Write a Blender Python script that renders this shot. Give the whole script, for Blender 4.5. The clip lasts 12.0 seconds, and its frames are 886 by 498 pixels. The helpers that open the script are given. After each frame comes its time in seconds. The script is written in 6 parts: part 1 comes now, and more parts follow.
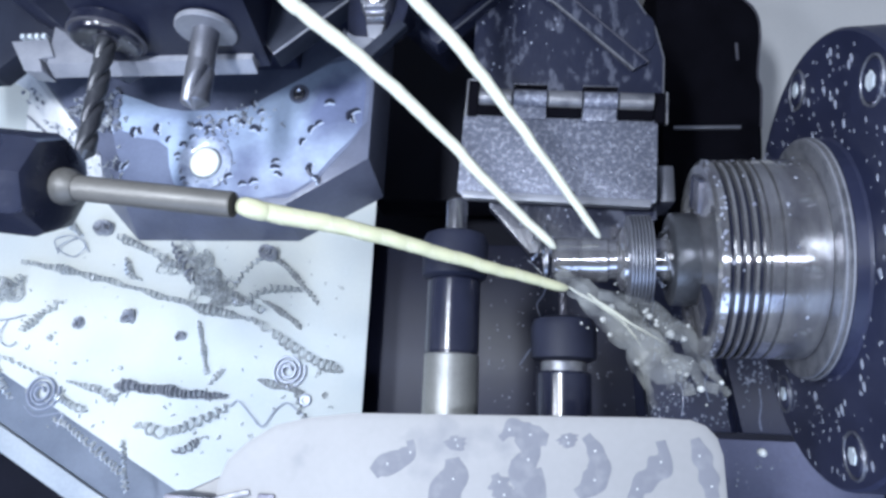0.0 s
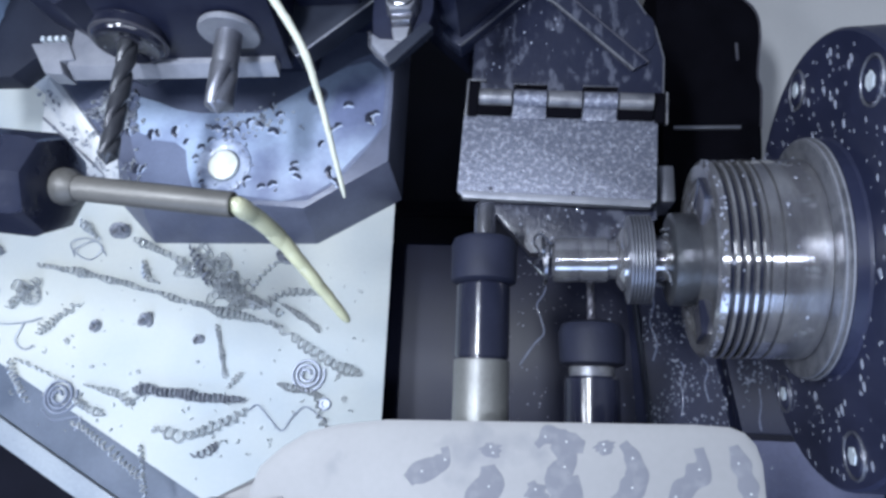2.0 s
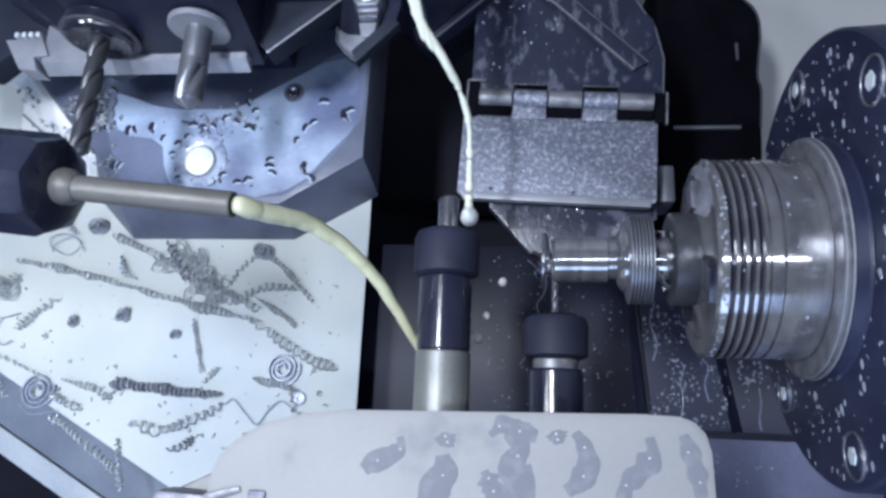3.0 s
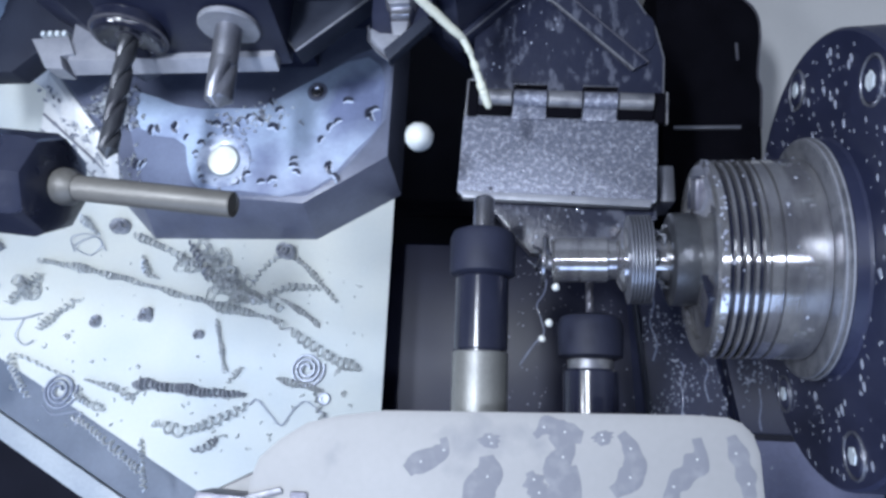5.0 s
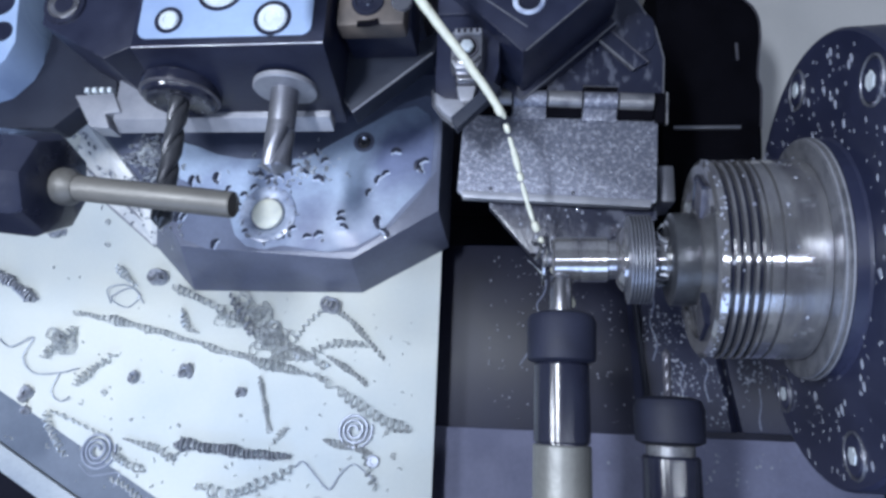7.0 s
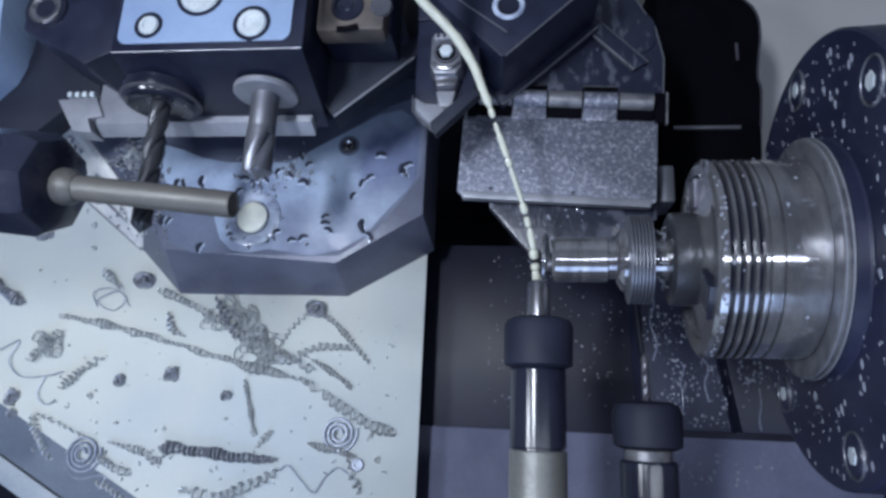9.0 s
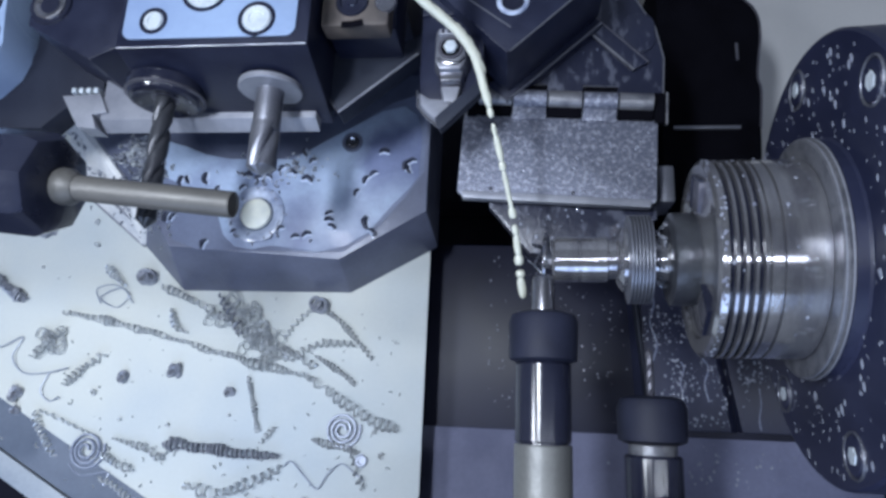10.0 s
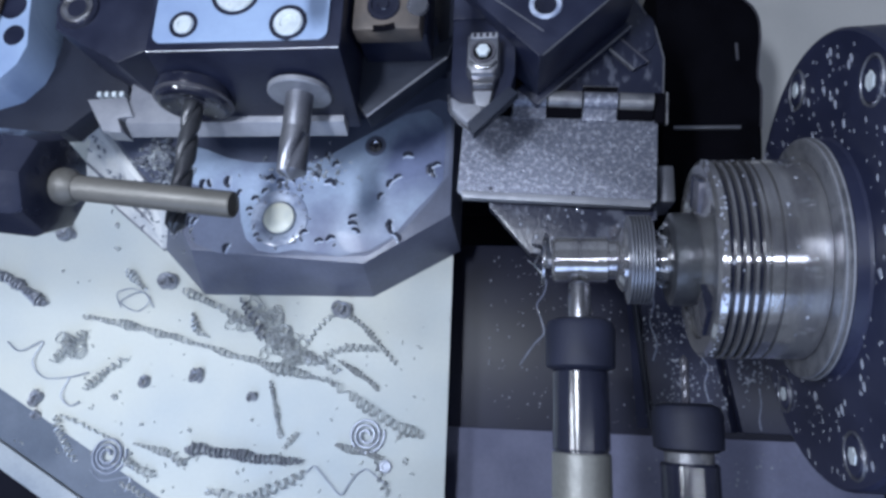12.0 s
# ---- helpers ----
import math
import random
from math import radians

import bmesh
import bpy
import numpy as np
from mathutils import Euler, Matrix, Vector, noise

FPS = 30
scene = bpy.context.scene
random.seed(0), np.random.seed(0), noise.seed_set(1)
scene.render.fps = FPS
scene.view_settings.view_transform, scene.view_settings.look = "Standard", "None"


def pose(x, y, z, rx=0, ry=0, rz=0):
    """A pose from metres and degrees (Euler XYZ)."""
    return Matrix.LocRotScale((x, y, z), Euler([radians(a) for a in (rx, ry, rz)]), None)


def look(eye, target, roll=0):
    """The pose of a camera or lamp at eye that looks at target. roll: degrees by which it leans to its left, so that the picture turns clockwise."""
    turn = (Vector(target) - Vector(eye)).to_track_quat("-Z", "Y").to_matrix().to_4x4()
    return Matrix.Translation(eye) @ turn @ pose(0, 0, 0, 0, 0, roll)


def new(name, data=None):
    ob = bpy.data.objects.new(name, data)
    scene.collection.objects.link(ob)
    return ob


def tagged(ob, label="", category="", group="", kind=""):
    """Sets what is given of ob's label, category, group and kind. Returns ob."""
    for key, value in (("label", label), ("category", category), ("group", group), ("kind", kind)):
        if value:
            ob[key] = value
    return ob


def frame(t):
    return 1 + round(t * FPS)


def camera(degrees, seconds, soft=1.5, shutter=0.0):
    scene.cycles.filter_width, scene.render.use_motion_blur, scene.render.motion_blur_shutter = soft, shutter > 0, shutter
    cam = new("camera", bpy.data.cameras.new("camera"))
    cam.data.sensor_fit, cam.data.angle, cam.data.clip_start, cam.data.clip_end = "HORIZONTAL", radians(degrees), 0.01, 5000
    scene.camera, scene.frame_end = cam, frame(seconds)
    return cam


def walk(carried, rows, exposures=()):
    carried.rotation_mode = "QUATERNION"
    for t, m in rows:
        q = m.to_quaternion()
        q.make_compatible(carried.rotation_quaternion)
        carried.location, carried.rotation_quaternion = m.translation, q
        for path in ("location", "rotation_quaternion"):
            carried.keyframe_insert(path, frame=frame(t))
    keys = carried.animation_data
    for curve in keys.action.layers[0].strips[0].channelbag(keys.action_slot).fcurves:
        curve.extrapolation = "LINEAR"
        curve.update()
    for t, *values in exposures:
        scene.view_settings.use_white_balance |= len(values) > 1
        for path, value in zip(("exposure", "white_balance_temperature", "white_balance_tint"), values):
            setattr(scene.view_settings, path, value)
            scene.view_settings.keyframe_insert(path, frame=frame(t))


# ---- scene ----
cam = camera(69.98, 12.0, soft=3.0)
EYE = pose(0, 0, 0.42972, 14.753, 6.133, 2.354)
walk(cam, [(0, EYE), (12, EYE)], exposures=((0, 0.36), (1, 0.26), (1.5, 0.19), (2, 0.11), (3, 0.05), (5, 0.15), (6.5, 0.06), (7.2, 0.0), (8.7, -0.38), (9.0, -0.45), (9.5, -0.2), (12, -0.23)))

# ---- light: lamps out of view, the work lamp high over the table, plus an added front fill ----
world = bpy.data.worlds.new("world")
world.use_nodes = True
world.node_tree.nodes["Background"].inputs[0].default_value = (0.55, 0.65, 1.0, 1)
world.node_tree.nodes["Background"].inputs[1].default_value = 0.25
scene.world = world


def area_lamp(name, eye, target, sx, sy, power, colour):
    data = bpy.data.lights.new(name, "AREA")
    data.shape, data.size, data.size_y, data.energy, data.color = "RECTANGLE", sx, sy, power, colour
    ob = new(name, data)
    ob.matrix_world = look(eye, target)
    return ob


area_lamp("work_lamp", (-0.23, 0.06, 0.80), (-0.10, 0.06, 0.0), 0.16, 0.06, 6.2, (0.79, 0.87, 1.0))
area_lamp("side_lamp", (-0.50, -0.02, 0.72), (-0.1, 0.06, 0.08), 0.07, 0.10, 3.2, (0.79, 0.87, 1.0))
tube = area_lamp("tube_lamp", (0.29, -0.085, 0.80), (0.29, -0.08, 0.0), 0.66, 0.012, 1.9, (0.78, 0.86, 1.0))
tube.matrix_world = pose(0.29, -0.085, 0.80, 14, 0, 0)  # lies along the spindle
# Broad bluish fill added in front to lift the dark parts; no real source.
area_lamp("front_fill", (-0.1, -0.62, 0.50), (-0.05, 0.12, 0.1), 0.8, 0.35, 4.1, (0.47, 0.64, 1.0))


# ---- materials ----
def material(name, base, rough=0.5, metal=0.0, second=None, blend=0.5, scale=40.0, fine=400.0, bump=0.15,
             coat=0.0, width=0.18, vary=0.25, stretch=(1, 1, 1), gloss=0.5, spread=0.12):
    """A surface with stains of a second colour, fine grain, uneven gloss and relief."""
    m = bpy.data.materials.new(name)
    m.use_nodes = True
    nt = m.node_tree
    b = nt.nodes["Principled BSDF"]
    co = nt.nodes.new("ShaderNodeTexCoord")
    mp = nt.nodes.new("ShaderNodeMapping")
    mp.inputs["Scale"].default_value = stretch
    nt.links.new(co.outputs["Object"], mp.inputs[0])
    big = nt.nodes.new("ShaderNodeTexNoise")
    big.inputs["Scale"].default_value, big.inputs["Detail"].default_value = scale, 5
    small = nt.nodes.new("ShaderNodeTexNoise")
    small.inputs["Scale"].default_value, small.inputs["Detail"].default_value = fine, 3
    for n in (big, small):
        nt.links.new(mp.outputs[0], n.inputs[0])
    ramp = nt.nodes.new("ShaderNodeValToRGB")
    ramp.color_ramp.elements[0].position = max(0.0, blend - width)
    ramp.color_ramp.elements[1].position = min(1.0, blend + width)
    nt.links.new(big.outputs[0], ramp.inputs[0])
    mix = nt.nodes.new("ShaderNodeMix")
    mix.data_type = "RGBA"
    nt.links.new(ramp.outputs[0], mix.inputs[0])
    mix.inputs[6].default_value = (*base, 1)
    mix.inputs[7].default_value = (*(second or [c * 0.8 for c in base]), 1)
    grain = nt.nodes.new("ShaderNodeMix")
    grain.data_type, grain.blend_type = "RGBA", "MULTIPLY"
    grain.inputs[0].default_value = vary
    nt.links.new(mix.outputs[2], grain.inputs[6])
    nt.links.new(small.outputs[0], grain.inputs[7])
    nt.links.new(grain.outputs[2], b.inputs["Base Color"])
    ro = nt.nodes.new("ShaderNodeMapRange")
    ro.inputs[3].default_value, ro.inputs[4].default_value = max(0.02, rough - spread), min(1, rough + spread)
    nt.links.new(big.outputs[0], ro.inputs[0])
    nt.links.new(ro.outputs[0], b.inputs["Roughness"])
    b.inputs["Metallic"].default_value = metal
    b.inputs["Specular IOR Level"].default_value = gloss
    b.inputs["Coat Weight"].default_value = coat
    b.inputs["Coat Roughness"].default_value = 0.08
    bu = nt.nodes.new("ShaderNodeBump")
    bu.inputs["Strength"].default_value, bu.inputs["Distance"].default_value = bump, 0.001
    nt.links.new(small.outputs[0], bu.inputs["Height"])
    nt.links.new(bu.outputs[0], b.inputs["Normal"])
    return m


TABLE = material("milky_table", (0.55, 0.565, 0.525), 0.7, second=(0.405, 0.455, 0.49), scale=7, coat=0.0, bump=0.05, vary=0.08)
# Much darker than the table top: the flank's shade is in the colour.
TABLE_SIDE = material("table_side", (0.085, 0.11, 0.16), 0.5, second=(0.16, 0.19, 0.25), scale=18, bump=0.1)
FILM = material("milky_film", (0.31, 0.41, 0.58), 0.3, second=(0.19, 0.26, 0.42), scale=16, coat=0.4, bump=0.05, vary=0.1)
PLATE = material("wet_plate", (0.39, 0.485, 0.65), 0.44, 0.0, second=(0.14, 0.172, 0.30), blend=0.53, width=0.12, scale=17, coat=0.04, bump=0.08)
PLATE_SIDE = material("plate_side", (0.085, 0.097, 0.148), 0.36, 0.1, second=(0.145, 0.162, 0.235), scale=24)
# Very pale: the light falling on the chamfer is put into its albedo.
LEDGE = material("bright_ledge", (0.84, 0.84, 0.84), 0.45, 0.0, second=(0.45, 0.48, 0.55), blend=0.66, scale=45)
DARK = material("blued_steel", (0.0085, 0.0105, 0.025), 0.34, 0.0, second=(0.020, 0.024, 0.048), scale=34, fine=600, gloss=0.35)
BLACK = material("black_oxide", (0.009, 0.0105, 0.022), 0.17, 0.0, second=(0.020, 0.0225, 0.040), scale=30, fine=700, gloss=0.45, bump=0.05, spread=0.06)
STEEL = material("ground_steel", (0.46, 0.46, 0.50), 0.26, 0.95, second=(0.30, 0.31, 0.36), scale=45, fine=500, vary=0.3)
GREY_STEEL = material("dull_steel", (0.33, 0.34, 0.38), 0.40, 0.8, second=(0.22, 0.23, 0.28), scale=50, fine=900, vary=0.4)
TURNED = material("turned_steel", (0.50, 0.50, 0.515), 0.12, 0.8, second=(0.27, 0.27, 0.31), scale=48, fine=420, bump=0.03, vary=0.4, stretch=(3, 1, 1), coat=0.0, spread=0.04)
FLAP = material("speckled_sheet", (0.175, 0.19, 0.255), 0.45, 0.5, second=(0.41, 0.43, 0.51), blend=0.58, width=0.10, scale=380, fine=900, bump=0.5, vary=0.55)
LEAF = material("oily_sheet", (0.016, 0.019, 0.038), 0.34, 0.1, second=(0.075, 0.082, 0.115), blend=0.60, width=0.05, scale=150, fine=500, coat=0.1, stretch=(1.3, 0.6, 1), bump=0.3)
NAVY = material("navy_paint", (0.014, 0.017, 0.040), 0.36, second=(0.028, 0.032, 0.068), scale=25, coat=0.0, bump=0.05)
# Near black because the shade of plate and tools is put into this colour.
PAN = material("shaded_wet_pan", (0.0038, 0.005, 0.016), 0.45, 0.0, second=(0.0105, 0.013, 0.036), scale=11, gloss=0.25, coat=0.0, bump=0.05)
# Lighter copy of the pan colour; haze over the chute is painted in.
CHUTE = material("wet_chute", (0.012, 0.0145, 0.034), 0.42, 0.0, second=(0.032, 0.037, 0.074), scale=14, gloss=0.35, bump=0.08)
# Deep shade below and behind the pan, held in a near-black colour.
PAN_SHADED = material("shaded_pan", (0.006, 0.007, 0.014), 0.6, 0.0, second=(0.012, 0.013, 0.024), scale=14, gloss=0.15)
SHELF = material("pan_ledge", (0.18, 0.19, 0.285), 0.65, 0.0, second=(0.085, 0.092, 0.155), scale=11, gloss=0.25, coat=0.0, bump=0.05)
CAST = material("wet_casting", (0.242, 0.242, 0.248), 0.6, second=(0.13, 0.138, 0.165), blend=0.70, width=0.10, scale=30, coat=0.0, bump=0.05, vary=0.1)
TAN = material("rusty_face", (0.13, 0.105, 0.09), 0.5, 0.1, second=(0.06, 0.052, 0.052), scale=60)
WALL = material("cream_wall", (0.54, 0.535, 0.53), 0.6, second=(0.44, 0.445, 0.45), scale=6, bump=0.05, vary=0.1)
KNOB = material("black_plastic", (0.012, 0.015, 0.032), 0.3, second=(0.018, 0.021, 0.040), scale=50, coat=0.5)
TUBE = material("olive_tube", (0.125, 0.12, 0.112), 0.5, 0.2, second=(0.09, 0.088, 0.085), scale=40)
CHIP = material("bright_chip", (0.72, 0.75, 0.77), 0.3, 0.45, second=(0.40, 0.43, 0.47), blend=0.54, width=0.1, scale=240)
CHIP_DARK = material("dark_chip", (0.19, 0.205, 0.25), 0.35, 0.3, second=(0.42, 0.44, 0.50), scale=300)
COOLANT = material("milky_coolant", (0.56, 0.57, 0.475), 0.25, second=(0.46, 0.47, 0.41), scale=60, coat=0.4, bump=0.05, vary=0.05)
COOLANT_RICH = material("yellow_coolant", (0.55, 0.55, 0.36), 0.25, second=(0.46, 0.46, 0.32), scale=60, coat=0.4, bump=0.05, vary=0.05)
DROP = material("milky_drop", (0.25, 0.27, 0.33), 0.15, second=(0.16, 0.17, 0.22), scale=90, coat=0.4, bump=0.02, vary=0.05)
CREAM = material("cream_plug", (0.82, 0.83, 0.72), 0.35, second=(0.60, 0.63, 0.60), scale=80, vary=0.05)
BOLT_WHITE = material("coated_bolt", (0.70, 0.76, 0.80), 0.3, 0.2, second=(0.5, 0.56, 0.62), scale=150)

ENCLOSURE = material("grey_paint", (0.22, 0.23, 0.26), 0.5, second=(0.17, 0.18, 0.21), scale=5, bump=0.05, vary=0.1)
MM = 0.001


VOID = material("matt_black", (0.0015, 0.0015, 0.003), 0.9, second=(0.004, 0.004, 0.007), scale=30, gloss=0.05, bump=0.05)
TOOL = material("dull_tool_steel", (0.17, 0.17, 0.20), 0.42, 0.6, second=(0.09, 0.09, 0.12), scale=120, fine=900, vary=0.4)
BAR = material("light_ground_bar", (0.30, 0.31, 0.35), 0.45, 0.3, second=(0.20, 0.21, 0.25), scale=60, fine=700, vary=0.2)
SLEEVE = material("satin_sleeve", (0.21, 0.215, 0.21), 0.4, 0.35, second=(0.165, 0.17, 0.17), scale=40, fine=500)
WET_RING = material("wet_ring", (0.44, 0.50, 0.64), 0.3, second=(0.20, 0.24, 0.36), blend=0.55, width=0.1, scale=90, coat=0.4, bump=0.1)
THIN = material("thin_film", (0.20, 0.235, 0.34), 0.36, 0.0, second=(0.115, 0.135, 0.215), scale=22, coat=0.3, bump=0.06)
CURL = material("dull_curl", (0.36, 0.40, 0.50), 0.4, 0.2, second=(0.25, 0.28, 0.37), scale=200)
LIP = material("grey_lip", (0.46, 0.50, 0.54), 0.5, second=(0.28, 0.32, 0.38), scale=14)
SKIRT = material("wet_skirt", (0.026, 0.031, 0.047), 0.55, 0.0, second=(0.014, 0.017, 0.029), scale=30, gloss=0.2)
TOE = material("wet_toe", (0.010, 0.012, 0.023), 0.6, 0.0, second=(0.018, 0.022, 0.037), scale=26, gloss=0.2)
NUT = material("matt_black_nut", (0.009, 0.011, 0.025), 0.62, second=(0.015, 0.018, 0.038), scale=60, fine=700, gloss=0.3)
HINGE = material("worn_hinge_steel", (0.23, 0.235, 0.26), 0.42, 0.5, second=(0.12, 0.125, 0.15), blend=0.55, width=0.1, scale=120, fine=900, vary=0.45)
RING_DARK = material("oiled_ring_steel", (0.075, 0.08, 0.09), 0.33, 0.4, second=(0.045, 0.047, 0.058), scale=60, fine=600, vary=0.3)
WET_CAST = material("wet_patch", (0.145, 0.15, 0.175), 0.62, second=(0.19, 0.195, 0.215), blend=0.6, width=0.1, scale=150, gloss=0.3, coat=0.0, bump=0.05, vary=0.1)
SWARF_DARK = material("oily_swarf", (0.022, 0.026, 0.05), 0.35, 0.2, second=(0.07, 0.08, 0.12), scale=260)
MENISCUS = material("coolant_meniscus", (0.62, 0.70, 0.84), 0.2, second=(0.42, 0.50, 0.68), scale=90, coat=0.3, bump=0.03, vary=0.05)
DRIP = material("white_drip", (0.56, 0.58, 0.57), 0.2, second=(0.46, 0.48, 0.49), scale=60, bump=0.02, vary=0.05)


def spray_material():
    """Milky coolant torn into a thin sheet: partly clear, thicker in streaks."""
    m = material("coolant_spray", (0.42, 0.43, 0.41), 0.4, second=(0.32, 0.34, 0.36), scale=50, bump=0.2, vary=0.1)
    nt = m.node_tree
    b = nt.nodes["Principled BSDF"]
    co = nt.nodes.new("ShaderNodeTexCoord")
    mp = nt.nodes.new("ShaderNodeMapping")
    mp.inputs["Scale"].default_value = (60, 60, 200)
    thick = nt.nodes.new("ShaderNodeTexNoise")
    thick.inputs["Scale"].default_value, thick.inputs["Detail"].default_value = 1.0, 4
    depth = nt.nodes.new("ShaderNodeMapRange")
    depth.inputs[1].default_value, depth.inputs[2].default_value = 0.35, 0.75
    depth.inputs[3].default_value, depth.inputs[4].default_value = 0.02, 0.38
    nt.links.new(co.outputs["Object"], mp.inputs[0])
    nt.links.new(mp.outputs[0], thick.inputs[0])
    nt.links.new(thick.outputs[0], depth.inputs[0])
    nt.links.new(depth.outputs[0], b.inputs["Alpha"])
    return m


SPRAY = spray_material()


# ---- shaping helpers, all in millimetres ----
def mesh_of(bm, name, base):
    bmesh.ops.recalc_face_normals(bm, faces=bm.faces)
    bmesh.ops.translate(bm, verts=bm.verts, vec=[-c for c in base])
    bmesh.ops.scale(bm, verts=bm.verts, vec=(MM, MM, MM))
    me = bpy.data.meshes.new(name)
    bm.to_mesh(me)
    bm.free()
    me.polygons.foreach_set("use_smooth", [True] * len(me.polygons))
    me.set_sharp_from_angle(angle=radians(32))
    return me


BASES = {}


def thing(name, base, label, category, group="", kind=""):
    """An Empty at the thing's base, in millimetres."""
    ob = tagged(new(name), label, category, group, kind)
    ob.empty_display_size = 0.01
    ob.location = [c * MM for c in base]
    BASES[ob.name] = base
    return ob


def part(name, bm, mat, parent, label=""):
    top = parent
    while top.parent:
        top = top.parent
    me = mesh_of(bm, name, BASES[top.name])
    me.materials.append(mat)
    ob = tagged(new(name, me), label)
    ob.parent = parent
    return ob


def solid(name, bm, mat, base, label, category, group="", kind=""):
    """A thing of one mesh."""
    me = mesh_of(bm, name, base)
    me.materials.append(mat)
    ob = tagged(new(name, me), label, category, group, kind)
    ob.location = [c * MM for c in base]
    BASES[ob.name] = base
    return ob


def bevelled(bm, width):
    if width:
        es = [e for e in bm.edges if len(e.link_faces) == 2 and e.calc_face_angle(0) > 0.5]
        bmesh.ops.bevel(bm, geom=es, offset=width, segments=2, affect="EDGES", profile=0.6)
    return bm


def box(x0, x1, y0, y1, z0, z1, bevel=0.6, bm=None):
    b = bmesh.new()
    bmesh.ops.create_cube(b, size=1)
    for v in b.verts:
        v.co = ((x0 + x1) / 2 + v.co.x * (x1 - x0), (y0 + y1) / 2 + v.co.y * (y1 - y0), (z0 + z1) / 2 + v.co.z * (z1 - z0))
    bevelled(b, bevel)
    return b if bm is None else joined(bm, b)


def joined(a, b):
    me = bpy.data.meshes.new("t")
    b.to_mesh(me)
    b.free()
    a.from_mesh(me)
    bpy.data.meshes.remove(me)
    return a


def prism(outline, z0, z1, bevel=0.6, top=None):
    """A slab of that outline; top: the upper outline, where the sides slope."""
    b = bmesh.new()
    low = [b.verts.new((x, y, z0)) for x, y in outline]
    high = [b.verts.new((x, y, z1)) for x, y in (top or outline)]
    n = len(low)
    b.faces.new(low[::-1])
    b.faces.new(high)
    for i in range(n):
        b.faces.new((low[i], low[(i + 1) % n], high[(i + 1) % n], high[i]))
    bmesh.ops.recalc_face_normals(b, faces=b.faces)
    return bevelled(b, bevel)


def rounded(x0, x1, y0, y1, r, n=6):
    """The outline of a rectangle with round corners."""
    out = []
    for cx, cy, a in ((x1 - r, y1 - r, 0), (x0 + r, y1 - r, 90), (x0 + r, y0 + r, 180), (x1 - r, y0 + r, 270)):
        out += [(cx + r * math.cos(radians(a + 90 * i / n)), cy + r * math.sin(radians(a + 90 * i / n))) for i in range(n + 1)]
    return out


def lathe(profile, origin, axis, segments=48):
    """A turned body: profile of (along, radius) from origin along axis."""
    b = bmesh.new()
    q = Vector((0, 0, 1)).rotation_difference(Vector(axis).normalized())
    rings = []
    for s, r in profile:
        rings.append([b.verts.new(Vector(origin) + q @ Vector((max(r, 0.01) * math.cos(2 * math.pi * i / segments),
                                                             max(r, 0.01) * math.sin(2 * math.pi * i / segments), s))) for i in range(segments)])
    for a, c in zip(rings, rings[1:]):
        for i in range(segments):
            j = (i + 1) % segments
            b.faces.new((a[i], a[j], c[j], c[i]))
    b.faces.new(rings[0][::-1])
    b.faces.new(rings[-1])
    return b


def swept(points, radius, sides=6, bm=None, flat=1.0, taper=None):
    """A tube along points."""
    b = bm or bmesh.new()
    pts = [Vector(p) for p in points]
    rings = []
    for i, p in enumerate(pts):
        d = (pts[min(i + 1, len(pts) - 1)] - pts[max(i - 1, 0)]).normalized()
        u = d.cross(Vector((0, 0, 1)))
        u = u.normalized() if u.length > 1e-4 else Vector((1, 0, 0))
        w = u.cross(d)
        r = radius * (taper(i / (len(pts) - 1)) if taper else 1)
        rings.append([b.verts.new(p + u * r * math.cos(2 * math.pi * k / sides) + w * r * flat * math.sin(2 * math.pi * k / sides)) for k in range(sides)])
    for a, c in zip(rings, rings[1:]):
        for k in range(sides):
            j = (k + 1) % sides
            b.faces.new((a[k], a[j], c[j], c[k]))
    b.faces.new(rings[0][::-1])
    b.faces.new(rings[-1])
    return b


def curve(points, n):
    """n + 1 points of a smooth line through points."""
    pts = [Vector(p) for p in points]
    ext = [2 * pts[0] - pts[1]] + pts + [2 * pts[-1] - pts[-2]]
    cuts = [0.0]
    for a, b in zip(pts, pts[1:]):
        cuts.append(cuts[-1] + max((b - a).length, 1e-6))
    out = []
    for k in range(n + 1):
        s = cuts[-1] * k / n
        i = max(j for j in range(len(pts) - 1) if cuts[j] <= s + 1e-9)
        u = (s - cuts[i]) / (cuts[i + 1] - cuts[i])
        a, b, c, d = ext[i:i + 4]
        out.append(0.5 * (2 * b + (c - a) * u + (2 * a - 5 * b + 4 * c - d) * u * u + (3 * b - a - 3 * c + d) * u ** 3))
    return out


def fluted(origin, axis, length, radius, flutes, turns, tip, mat_ring=36, rows=40):
    """A twisted cutter with flutes, its point at the far end."""
    b = bmesh.new()
    q = Vector((0, 0, 1)).rotation_difference(Vector(axis).normalized())
    rings = []
    for j in range(rows + 1):
        s = length * j / rows
        shrink = min(1.0, max(0.05, (length - s) / tip)) if tip else 1.0
        ring = []
        for i in range(mat_ring):
            a = 2 * math.pi * i / mat_ring
            g = abs(math.sin(flutes * a / 2))
            r = radius * shrink * (0.62 + 0.38 * min(1, g * 1.5) ** 0.8)
            w = a + turns * 2 * math.pi * s / length
            ring.append(b.verts.new(Vector(origin) + q @ Vector((r * math.cos(w), r * math.sin(w), s))))
        rings.append(ring)
    for a, c in zip(rings, rings[1:]):
        for i in range(mat_ring):
            k = (i + 1) % mat_ring
            b.faces.new((a[i], a[k], c[k], c[i]))
    b.faces.new(rings[0][::-1])
    b.faces.new(rings[-1])
    return b


